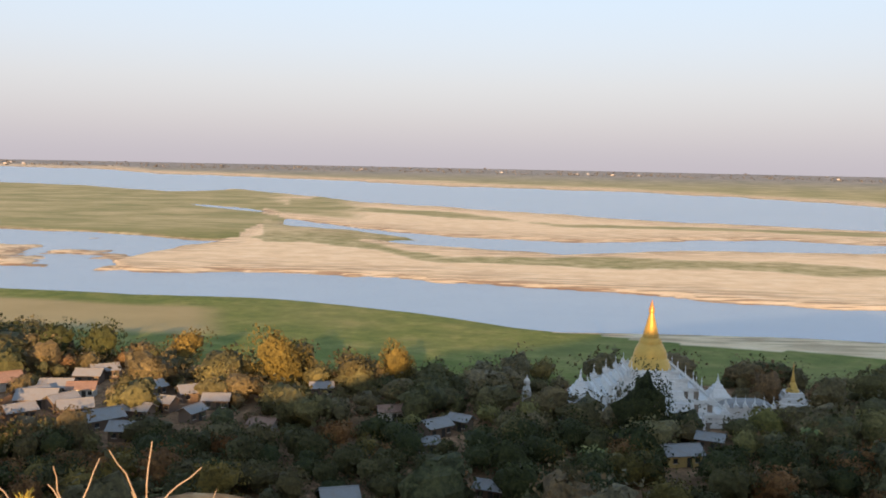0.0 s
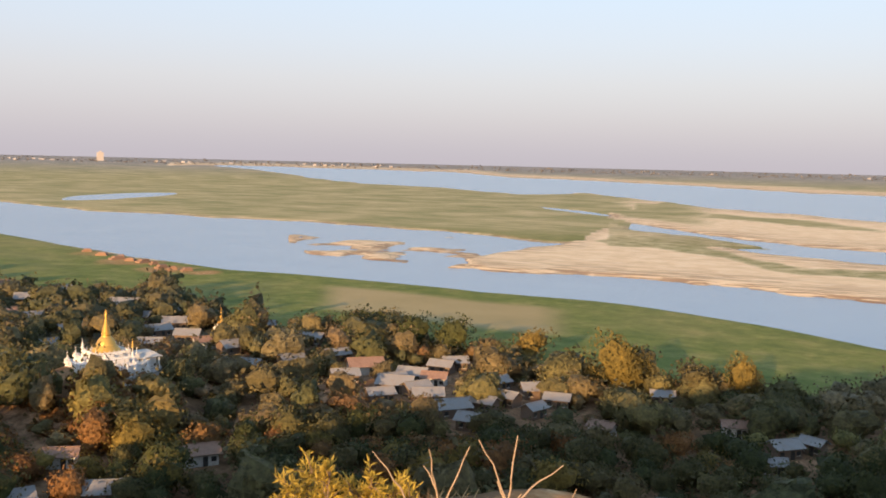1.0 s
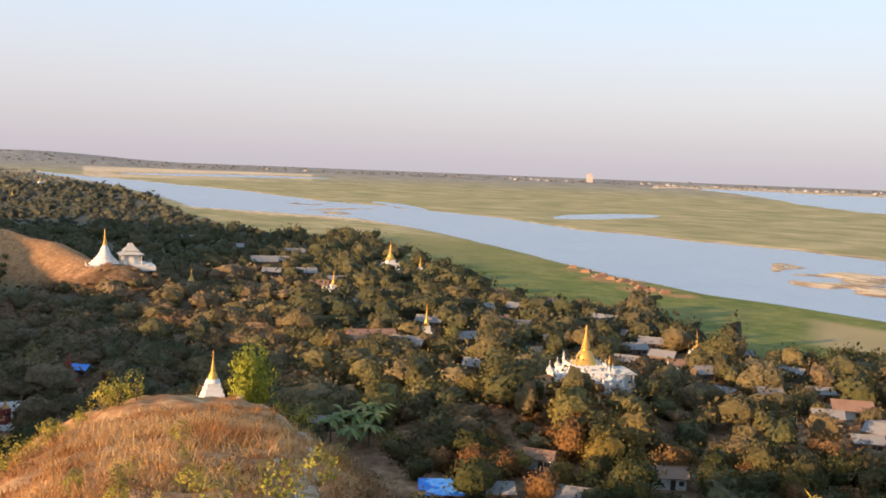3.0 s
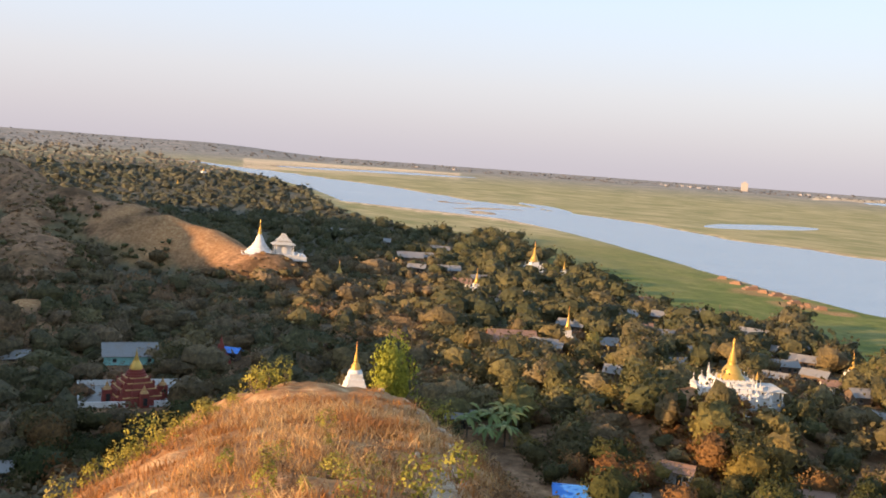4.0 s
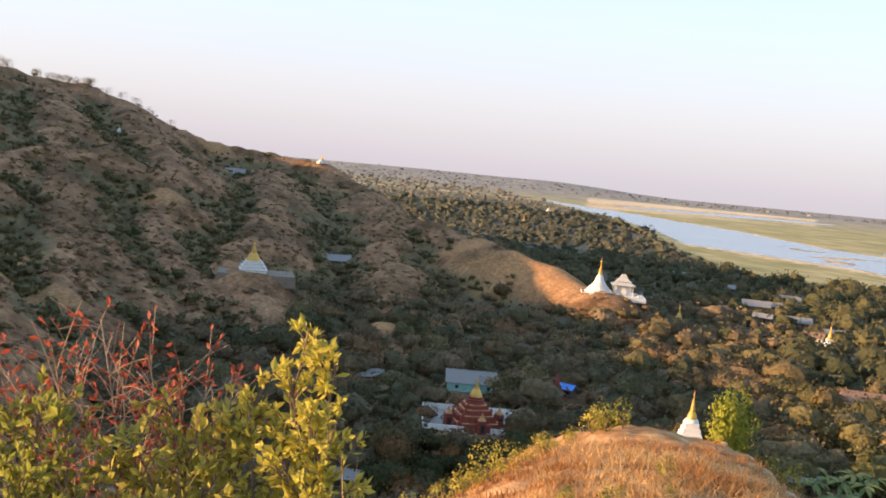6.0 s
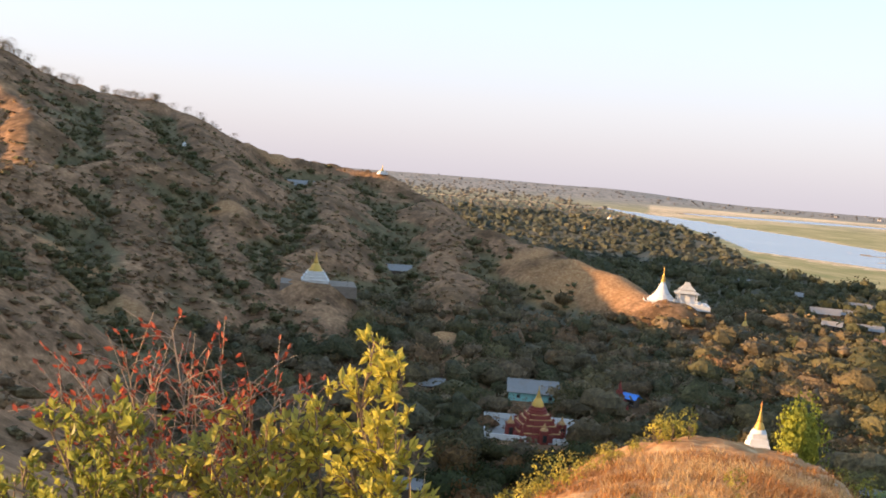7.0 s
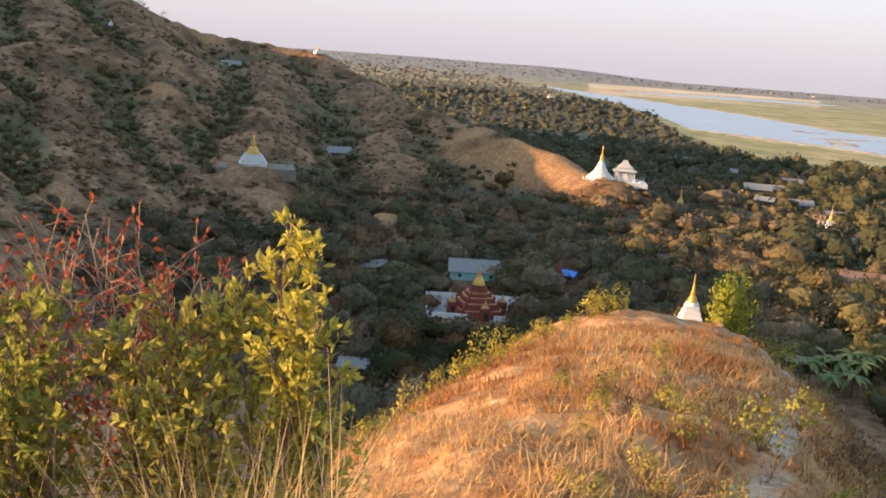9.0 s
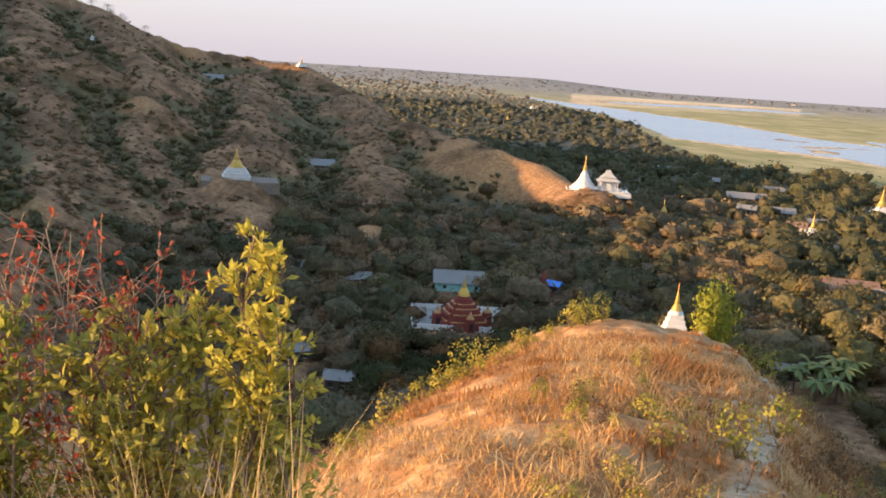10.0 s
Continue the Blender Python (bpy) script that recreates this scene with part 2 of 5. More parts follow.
BAR_NEAR = ((-60, 900), (-24, 876), (-20, 879), (-13.7, 823), (-7, 769), (-0.5, 810), (5, 881), (9.5, 1012), (10.5, 1100))
BAR_FAR = ((-60, 1100), (-24.6, 1079), (-13.6, 1109), (-4, 1263), (5, 1474), (12, 1990), (16, 1834), (21.6, 2148), (25, 2266), (28, 2580), (32, 3472), (34, 3850), (60, 4000))
LAKE_FAR = ((-60, 1800), (-24.6, 1855), (-16.7, 2144), (-10, 2314), (-0.5, 2444), (11.7, 2957), (16.8, 3148), (19, 3580), (26.6, 3764), (33, 3925), (34, 3860), (36, 3700))
RIDGE = ((70, 560, 6), (73, 590, 10), (76, 610, 17), (79.1, 700, 26), (81.2, 750, 39), (83.3, 790, 55), (84.7, 800, 60.5), (86, 830, 60), (88, 850, 63), (90, 830, 68), (91.3, 820, 71), (93, 800, 77), (94.5, 780, 82), (96.3, 750, 93), (97.7, 725, 100), (100.8, 710, 99), (102.8, 700, 105), (104.9, 690, 114), (106.5, 680, 123), (112, 660, 122), (120, 650, 112), (135, 690, 95), (160, 700, 70), (200, 600, 40), (240, 500, 10))
TREELINE = ((-60, 300), (-30, 285), (-17, 272), (-7, 258), (1, 250), (7, 256), (12, 270), (19, 296), (25, 335), (29, 328), (34, 362), (36.6, 440), (40, 400), (44, 432), (46, 442), (48, 570), (50.5, 600), (52.7, 815), (55, 780), (57.5, 790), (60.5, 830), (62.5, 950), (63.9, 1190), (66, 1620), (70, 2400), (75, 3700), (100, 4500))
MOUNDS = (  # bearing, distance, top, half-widths along and across the bearing
    (88, 330, 19.5, 20, 20), (40, 232, 10.3, 24, 20), (61.5, 165, 14.5, 24, 14), (80, 300, 10, 30, 12), (67, 418, 14.5, 20, 22))
SPURS = (  # crests of the side ridges: bearing, distance, height
    ((64.5, 385, 6), (67, 415, 14), (70, 440, 20), (73, 470, 25.5), (77, 520, 29), (80, 590, 33)),
    ((82, 760, 42), (81, 600, 33), (80, 470, 22), (79.5, 370, 12)),
    ((87, 800, 52), (88, 560, 38), (88.2, 420, 26), (88, 330, 19), (87, 285, 8)),
    ((96, 720, 90), (95, 560, 62), (93.5, 430, 38), (92, 330, 18), (91, 280, 8)),
    ((101, 690, 96), (100, 520, 68), (99, 380, 38), (98.5, 265, 21), (97, 225, 8)),
    ((106, 660, 118), (105, 480, 72), (104, 340, 34), (103.5, 270, 20)),
    ((112, 640, 118), (112, 470, 70), (111, 350, 42)),
    ((-95, 150, 78), (-97, 90, 73), (-99, 52, 68), (-105, 14, 59.6), (135, 34, 58), (145, 86, 60), (130, 112, 57), (126, 125, 50), (120, 149, 30), (114, 204, 47), (112, 262, 50), (104.6, 398, 51), (97, 484, 56)))


def angle_of(x, y):
    """Bearing to the left of due north, from -100 to 260 degrees."""
    return (np.degrees(np.arctan2(-x, y)) + 100) % 360 - 100


def hill_height(x, y):
    d, a = np.hypot(x, y), angle_of(x, y)
    # the main ridge, with gullies down its flank
    wob = fbm(x, y, 160, 3, 2) * 4
    rd, rz = knots(a + wob * 0.12, [(p[0], p[1]) for p in RIDGE]), knots(a, [(p[0], p[2]) for p in RIDGE])
    rz = np.where((a > 69) & (a < 241), rz, 0)
    reach = knots(a, ((70, 120), (76, 190), (84, 360), (92, 470), (105, 480), (150, 480)))
    t = np.where(d < rd, 1 - (rd - d) / reach, 1 - (d - rd) / 420)
    gully = np.abs(fbm(a * 5 + 34 * fbm(x, y, 260, 2, 3), d * 0.3, 34, 4, 1)) * 0.8 + 0.2 * fbm(x, y, 40, 3)
    ridge = rz * np.clip(t, 0, 1) ** 2.2
    ridge = ridge * (1 - 0.44 * gully * step(t, 0.0, 0.3) * (1 - step(t, 0.86, 1.0)))
    z = ridge
    for mb, md, mz, along, across in MOUNDS:
        mx, my = polar(mb, md)
        ux, uy = polar(mb, 1.0)
        p, q = ((x - mx) * ux + (y - my) * uy) / along, ((x - mx) * uy - (y - my) * ux) / across
        z = np.maximum(z, mz * np.exp(-np.clip(p * p + q * q - 0.12, 0, None) * 0.9) * (1 + 0.10 * fbm(x, y, 18, 3, 3)))
    sway = np.clip((d - 150) / 100, 0, 1)
    xw, yw = x + sway * 17 * fbm(x, y, 75, 3, 2), y + sway * 17 * fbm(x, y, 75, 3, 4)
    for n_spur, crest in enumerate(SPURS):
        pts = [(*[float(c2) for c2 in polar(p[0], p[1])], p[2]) for p in crest]
        for (x0, y0, z0), (x1, y1, z1) in zip(pts, pts[1:]):
            ex, ey = x1 - x0, y1 - y0
            t2 = np.clip(((xw - x0) * ex + (yw - y0) * ey) / (ex * ex + ey * ey), 0, 1)
            off = np.hypot(xw - x0 - t2 * ex, yw - y0 - t2 * ey)
            top = z0 + t2 * (z1 - z0)
            rough = 1 + 0.35 * fbm(x, y, 45, 3, n_spur % 5)
            z = np.maximum(z, top - 0.62 * rough * (np.sqrt(off * off + 36) - 6))
    z = z + step(z, 1, 12) * np.clip(d / 120 - 0.6, 0, 1) * fbm(x, y, 34, 4, 4) * 3.0
    # eroded rills between sharp little ribs
    calm = np.ones_like(d)
    for mb, md, *_ in MOUNDS:
        mx, my = polar(mb, md)
        calm = calm * (1 - 0.9 * np.exp(-((x - mx) ** 2 + (y - my) ** 2) / 1600))
    ribs = 1 - 2.4 * np.abs(fbm(xw * 1.0, yw * 0.8, 62, 3, 3))
    z = z + step(z, 7, 24) * np.clip(d / 120 - 1.2, 0, 1) * calm * (1 - step(t, 0.82, 0.97)) * (ribs - 0.4) * 2.4
    return z


def spur_edge(s):
    """How far from its axis the top of the spur breaks off towards the village."""
    return np.interp(s, (3.0, 5.0, 7.7, 10.0, 12.0, 14.5, 16.5, 18.7, 20.5), (0.9, 0.75, 0.75, 1.1, 1.4, 1.6, 1.55, 1.15, 0.2))


def lookout_height(x, y):
    """The hilltop underfoot with its grassy spur."""
    d, a = np.hypot(x, y), angle_of(x, y)
    ux, uy = polar(62, 1.0)
    s, u = x * ux + y * uy, x * uy - y * ux
    au = np.abs(u)
    top = 58.25 - 0.145 * np.clip(s, 0, None) - np.clip(s - 19.5, 0, None) ** 1.5 * 0.25
    spur = top - 0.14 - 0.075 * np.minimum(au, 2.1) ** 2 - np.clip(au - 2.1, 0, None) * 0.5 - np.clip(au - 3.0, 0, None) * 0.4
    # the eroded flank towards the village
    over = np.clip(u - spur_edge(s) - 0.25 * fbm(x, y, 2.4, 3, 3), 0, None) * step(s, 3.0, 6.5)
    spur = spur - 0.34 * over - 0.14 * np.minimum(over * 3, 1) * step(s, 5, 9)
    spur = np.where(s > -3, spur, -99)
    edge_r = knots(a, ((-100, 4.0), (-20, 4.0), (5, 5.6), (11, 7.4), (19, 7.5), (24, 6.8), (28, 5.5), (40, 3.0), (80, 3.4), (100, 4.5), (130, 8), (180, 20), (250, 10), (260, 5)))
    dome = 58.3 - 0.10 * np.minimum(d, edge_r) - np.clip(d - edge_r, 0, None) * knots(a, ((-100, 0.7), (110, 0.66), (160, 0.3), (200, 0.3), (260, 0.7)))
    z = np.maximum(spur, dome)
    z = z + step(d, 1.5, 7) * (fbm(x, y, 4.0, 4, 1) * 0.24 + (0.6 - np.abs(fbm(x, y, 1.1, 3, 2))) * 0.2 + fbm(x, y, 0.5, 2, 4) * 0.06)
    return z


def knobs(x, y, r=16.0):
    """How far a place on the hills stands above its surroundings."""
    return hill_height(x, y) - 0.25 * (hill_height(x + r, y) + hill_height(x - r, y) + hill_height(x, y + r) + hill_height(x, y - r))


def land(x, y, covered=True):
    """Height of the ground at points and, if wanted, its cover."""
    d, a = np.hypot(x, y), angle_of(x, y)
    far = plain_level(d) + (30 + 9 * fbm(x, y, 900, 3)) * step(d, 3700, 4900) * step(a, 63, 72)
    wig = fbm(x, y, 90, 5) * 0.035 + fbm(x, y, 22, 3, 2) * 0.012
    dn = d * (1 + wig)
    ns, fs = knots(a, NEAR_SHORE), knots(a, FAR_SHORE)
    inn, inf_ = knots(a, ISLAND_NEAR) + 10 * np.abs(fbm(a * 9 + d * 0.25, d * 0.03, 8, 3, 1)) ** 1.3, knots(a, ISLAND_FAR)
    bn, bf, lf = knots(a, BAR_NEAR), knots(a, BAR_FAR), knots(a, LAKE_FAR)
    inside = lambda lo, hi: np.minimum(dn - lo, hi - dn) / np.maximum(d * 0.01, 1)
    near_land = (ns - d * (1 + wig * 0.35)) / np.maximum(d * 0.01, 1)
    island = np.where(a < 19, inside(inn, inf_), -9)
    bar = np.where(a < 10.5, inside(bn, bf), -9)
    lowland = np.where((a > 4) & (a <= 36), np.minimum(inside(fs, bf), (a - 8.4 - wig * 40) * 1.5), np.where(a > 36, (dn - fs) / np.maximum(d * 0.01, 1), -9))
    tongue = np.where((a > 1.5) & (a < 10.6), inside(knots(a, ((1.5, 760), (6, 735), (9.7, 718))), knots(a, ((1.5, 765), (5, 850), (9, 905), (10.6, 1000)))), -9)
    beyond = (dn - lf) / np.maximum(d * 0.01, 1)
    beyond = np.where(a > 36.2, -9, beyond)
    spit = step(a, 18, 20) * (1 - step(a, 27.5, 29.5)) * np.where((d > 540) & (d < 820), 1, 0)
    flats = np.where(spit > 0, (fbm(x, y, 42, 4, 3) + 0.4 * fbm(x, y, 15, 3, 1) - 0.02) * 8 * spit - np.abs(d - knots(a, ((18, 590), (24, 635), (29, 720)))) / 42 + 0.8, -9)
    shoal = np.where((a > 30) & (a < 60) & (dn < fs) & (d > ns), (fbm(x, y * 0.6, 60, 4, 2) - 0.52) * 5 * (1 - step(d / ns, 1.05, 1.5)) - 4 * step(d / ns, 1.3, 1.5), -9)
    sd = np.maximum.reduce([near_land, tongue, island, bar, lowland, beyond, flats, shoal])
    def pool(ca, cd, half_a, half_d, skew=0.0):
        p = (a - ca) / half_a
        return 2.2 * (1 - p * p - ((d * (1 + wig * 0.5) - cd - skew * p) / half_d) ** 2)
    pond, pond2 = pool(38.8, 1440, 3.1, 95, -120), pool(51.0, 1530, 1.7, 70, 120)
    pond3, pond4 = pool(12.6, 1240, 2.2, 34, 90), pool(61, 3120, 6, 120, -150)
    sd = np.minimum(sd, -np.maximum.reduce([pond, pond2, pond3, pond4]))
    z = far + np.clip(sd * 0.55, -1.6, 1.1) + np.where(sd > 0, 0.1 * fbm(x, y, 25, 3), 0)
    hh = hill_height(x, y)
    look_z = np.where(d < 130, lookout_height(np.where(d < 130, x, 0), np.where(d < 130, y, 0)), -99)
    village = 1.0 * (1 - step(d / ns, 0.7, 0.85))
    z = z + village
    low = z
    z = np.maximum(z, np.where((near_land > 1) | (a > 66), low + hh - 1.5, -99))
    z = np.where(d < 100, np.maximum(z, look_z), z)
    if not covered:
        return z, {}
    sand = np.zeros_like(d)
    sand = np.where(island > -1, 1.0 - 0.6 * step(fbm(x, y, 120, 4, 1) + 0.9 * (1 - np.abs(dn - knots(a, ((-25, 640), (0, 590), (8, 760)))) / 50) - 0.9 * step(a, 10, 13), 0.3, 0.75), sand)
    on_bar = 0.95 - 0.8 * step(fbm(x * 0.5, y, 120, 4, 2) + 1.0 - np.abs(dn - knots(a, ((-25, 1000), (-7, 960), (5, 1250)))) / 80, 0.4, 0.8)
    on_bar = on_bar * (1 - 0.85 * step(a, 3, 7.5) * step(dn - bn, 70, 150))
    sand = np.where(bar > -1, on_bar, sand)
    sand = np.where(tongue > 0, 0.42, sand)
    sand = np.where(flats > -1, 1.0, sand)
    sand = np.where(shoal > -1, 0.9, sand)
    sand = np.maximum(sand, np.where((lowland > -1) & (lowland < 2.2), 0.75 - lowland * 0.22, 0))
    sand = np.maximum(sand, np.where((beyond > -1) & (beyond < 14), 0.95 - beyond * 0.05 + 0.3 * fbm(x, y, 300, 3), 0))
    sand = np.maximum(sand, np.where((a > 56) & (a < 69) & (d > 2600) & (d < 3700), 0.55 + 0.5 * fbm(x * 0.4, y, 300, 3, 2), 0))
    beach = knots(a, ((-30, 12), (-15, 9), (-9, 3.0), (-4, 0.1), (33, 0.1), (36, 2.2), (41, 2.2), (43, 0.2), (49, 0.2), (53, 6), (60, 6), (64, 3), (70, 1)))
    sand = np.maximum(sand, np.where((near_land > -1) & (near_land < beach), 0.9, 0))
    dry = np.clip(0.25 + 0.6 * fbm(x, y, 160, 4, 3), 0, 1) * step(d, 560, 700) + 0.3 * np.clip(fbm(x, y, 60, 3, 1) + 0.1, 0, 1) + 0.95 * step(a, 12, 15) * (1 - step(a, 26, 28)) * (1 - step(d / ns, 0.9, 0.93)) * step(d / ns, 0.74, 0.78)
    hill = step(hh, 0.8, 3.0) + step(look_z, 2, 6) + (d < 0.8 * ns) * step(knots(a, TREELINE) - d, -4, 10) * (d < 2600)
    bare = step(look_z, 40, 50)
    ux, uy = polar(62, 1.0)
    s0, u0 = x * ux + y * uy, x * uy - y * ux
    brink = u0 - spur_edge(s0)
    rock = np.where(d < 40, step(s0, 5, 8) * (1 - step(s0, 20, 22)) * np.exp(-(np.where(d < 40, brink + 0.02, 9.0) / np.where(brink < 0, 0.16, 0.24)) ** 2) * (0.55 + 0.9 * fbm(x, y, 0.7, 3, 1)), 0)
    bare = np.where((d < 60) & (s0 > 5), bare * (1 - 0.75 * step(brink, 0.5, 1.4)), bare)
    green = np.zeros_like(d)
    on_hill = (a > 66) & (a < 110) & (d > 200) & (d < 900) & (hh > 4)
    if on_hill.any():
        kx, ky = x[on_hill], y[on_hill]
        rise1, rise2 = knobs(kx, ky), knobs(kx, ky, 42.0) * 0.35
        bare[on_hill] = np.maximum(bare[on_hill], 0.27 * step(rise1 + rise2 + fbm(kx, ky, 25, 3, 1) * 1.2, 0.4, 3.2))
        green[on_hill] = step(-rise1 - rise2 + fbm(kx, ky, 30, 4, 2) * 2.2, -0.9, 3.4)
    # bare ground; at 91.3 and 106.5 its warm colour also stands for sunlit knobs
    for mb, md, r in ((40, 224, 14), (72.5, 452, 34), (70, 436, 26), (76, 486, 20), (81, 300, 12), (78.5, 318, 10), (91.3, 818, 22), (38.3, 555, 24), (36.3, 515, 20), (40, 600, 20), (34.5, 500, 14), (106.5, 540, 26), (93.5, 430, 14), (101.5, 300, 16), (99.5, 262, 14)):
        mx, my = polar(mb, md)
        bare = np.maximum(bare, (0.62 + 0.3 * fbm(x, y, 12, 3)) * (1 - step(np.hypot(x - mx, y - my) / r, 0.4, 1.3)))
    # the painted haze sets in from 2300 m outwards
    return z, {"sand": np.clip(sand, 0, 1), "crop": np.clip(sd, -1, 16), "hill": np.clip(hill, 0, 1), "dry": np.clip(dry, 0, 1), "far": (step(d, 700, 950) * (a < 66) + step(d, 1000, 1300) * (a >= 66)) * np.where((d < knots(a, TREELINE)) & (d < 2600), 0.3, 1.0), "bare": bare, "green": green, "rock": rock, "floor": np.where(d > 300, 0.85, 0.0) * step(knots(a, TREELINE) * 1.01 - d, 0, 12) * (hh < 5) * (1 - step(d, 2200, 3600)), "far_haze": step(d, 2300, 4300) * 0.85}


def ground_at(x, y):
    return float(land(np.array([float(x)]), np.array([float(y)]), False)[0][0])


def sheet(name, bearings, radii, heights, mat, close=False):
    """A polar sheet of ground or water round the lookout."""
    A, R = np.meshgrid(np.radians(bearings), radii, indexing="ij")
    X, Y = -np.sin(A) * R, np.cos(A) * R
    Z, cover = heights(X.ravel(), Y.ravel())
    na, nr = A.shape
    co = np.stack([X.ravel(), Y.ravel(), Z], 1)
    i = np.arange(na * nr).reshape(na, nr)
    j = np.vstack([i[1:], i[:1]]) if close else i[1:]
    i = i if close else i[:-1]
    q = np.stack([i[:, :-1].ravel(), i[:, 1:].ravel(), j[:, 1:].ravel(), j[:, :-1].ravel()], 1)[:, ::-1]
    me = bpy.data.meshes.new(name)
    me.vertices.add(len(co))
    me.vertices.foreach_set("co", co.ravel())
    me.loops.add(q.size)
    me.loops.foreach_set("vertex_index", q.ravel())
    me.polygons.add(len(q))
    me.polygons.foreach_set("loop_start", np.arange(0, q.size, 4))
    me.update(calc_edges=True)
    me.polygons.foreach_set("use_smooth", np.ones(len(q), bool))
    for key, val in cover.items():
        me.attributes.new(key, "FLOAT", "POINT").data.foreach_set("value", val.astype(np.float32))
    me.materials.append(mat)
    me.validate()
    return new(name, me)


radii = [0.02]
while radii[-1] < 4960:
    d0 = radii[-1]
    radii.append(d0 + max(0.12, d0 * (0.02 if d0 < 90 else 0.012 if d0 < 1000 else 0.02)))
bearings = np.concatenate([np.arange(-34, 112, 0.32), np.arange(112, 326, 2.0)])
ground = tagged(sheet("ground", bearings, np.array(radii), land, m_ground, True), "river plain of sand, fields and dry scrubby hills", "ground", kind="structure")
water = tagged(sheet("water", np.arange(-60, 75, 0.5), np.geomspace(300, 4900, 160), lambda x, y: (plain_level(np.hypot(x, y)), {}), m_water), "calm pale blue river in several channels", "river", kind="structure")

# ---- makers ----
def part(name, bm, mat, parent, label=""):
    me = bpy.data.meshes.new(name)
    bm.to_mesh(me)
    bm.free()
    me.materials.append(mat)
    ob = new(name, me)
    ob.parent = parent
    return tagged(ob, label)


def thing(name, bearing, d, label, category, turn=0.0, group="", z=None):
    """An empty at its base on the ground; turn: degrees away from facing the lookout."""
    x, y = polar(bearing, d)
    ob = new(name)
    ob.matrix_basis = pose(float(x), float(y), ground_at(x, y) - 0.15 if z is None else z, 0, 0, bearing + turn)
    return tagged(ob, label, category, group)


def box(bm, w, dp, h, x=0.0, y=0.0, z=0.0, bevel=0.0, taper=1.0, turn=0.0):
    """A block that stands on z, w wide and dp deep; taper: its top against its foot."""
    made = bmesh.ops.create_cube(bm, size=1.0)["verts"]
    for q in made:
        k = taper if q.co.z > 0 else 1.0
        q.co = Vector((q.co.x * w * k, q.co.y * dp * k, (q.co.z + 0.5) * h))
    bmesh.ops.transform(bm, matrix=pose(x, y, z, 0, 0, turn), verts=made)
    if bevel:
        es = list({e for q in made for e in q.link_edges})
        bmesh.ops.bevel(bm, geom=es, offset=bevel, segments=1, affect="EDGES")
    return bm


def turned(bm, profile, sides=20, x=0.0, y=0.0, z=0.0, spin=0.0):
    """A body turned on a lathe from (radius, height) pairs."""
    rings = []
    for r, h in profile:
        if r < 1e-4:
            rings.append([bm.verts.new((x, y, z + h))])
        else:
            rings.append([bm.verts.new((x + r * math.cos(2 * math.pi * (i + spin) / sides), y + r * math.sin(2 * math.pi * (i + spin) / sides), z + h)) for i in range(sides)])
    for lo, hi in zip(rings, rings[1:]):
        for i in range(sides):
            j = (i + 1) % sides
            if len(lo) == 1 and len(hi) == 1:
                continue
            if len(hi) == 1:
                bm.faces.new((lo[i], lo[j], hi[0]))
            elif len(lo) == 1:
                bm.faces.new((lo[0], hi[j], hi[i]))
            else:
                bm.faces.new((lo[i], lo[j], hi[j], hi[i]))
    return bm


def smooth(ob):
    ob.data.polygons.foreach_set("use_smooth", np.ones(len(ob.data.polygons), bool))
    return ob


BELL = ((1.0, 0.0), (1.0, 0.06), (0.93, 0.07), (0.95, 0.14), (0.86, 0.15), (0.88, 0.22), (0.78, 0.23), (0.8, 0.30), (0.70, 0.32), (0.66, 0.46), (0.60, 0.60), (0.50, 0.74), (0.38, 0.86), (0.30, 0.92), (0.33, 0.95), (0.27, 1.0))


def bell_profile(r, h, rings=7, spire=0.62):
    """A stepped bell that narrows into ringed mouldings and a needle."""
    hb = h * (1 - spire)
    out = [(r * p, hb * q) for p, q in BELL]
    for i in range(rings):
        t = i / rings
        rr = r * 0.27 * (1 - t) ** 1.1 + r * 0.06
        z0 = hb + h * spire * 0.62 * t
        dz = h * spire * 0.62 / rings
        out += [(rr * 0.88, z0 + 0.1 * dz), (rr * 1.04, z0 + 0.35 * dz), (rr * 0.98, z0 + 0.7 * dz), (rr * 0.82, z0 + 0.95 * dz)]
    z1 = hb + h * spire * 0.64
    out += [(r * 0.05, z1), (r * 0.085, z1 + h * spire * 0.08), (r * 0.06, z1 + h * spire * 0.18), (r * 0.03, z1 + h * spire * 0.26), (r * 0.012, z1 + h * spire * 0.32), (0.0, h)]
    return out


def umbrella(bm, x, y, z, r, h):
    """The tiered metal finial at the tip of a spire."""
    for i in range(3):
        k = 1 - 0.27 * i
        turned(bm, ((r * k, 0), (r * k * 0.95, h * 0.10), (r * k * 0.55, h * 0.2), (r * 0.2, h * 0.26)), 10, x, y, z + h * 0.24 * i)
    turned(bm, ((r * 0.12, 0), (r * 0.12, h * 0.3), (0, h * 0.42)), 6, x, y, z + h * 0.6)
    return bm


m_white = plain("whitewashed plaster", (0.70, 0.67, 0.63), 0.8, 0, 0.7, 0.12, (0.36, 0.33, 0.29), 0.3)
m_gold = plain("gilded plaster", (0.66, 0.40, 0.10), 0.42, 0.5, 0.9, 0.16, (0.38, 0.2, 0.05), 0.2)
m_copper = plain("reddish gilt", (0.62, 0.26, 0.09), 0.45, 0.5, 1.2, 0.2)
m_red = plain("brick-red paint", (0.27, 0.055, 0.04), 0.7, 0, 1.0, 0.25, (0.12, 0.04, 0.03), 0.3)
m_edge = plain("ochre trim", (0.55, 0.30, 0.12), 0.6, 0.2, 1.2, 0.2)
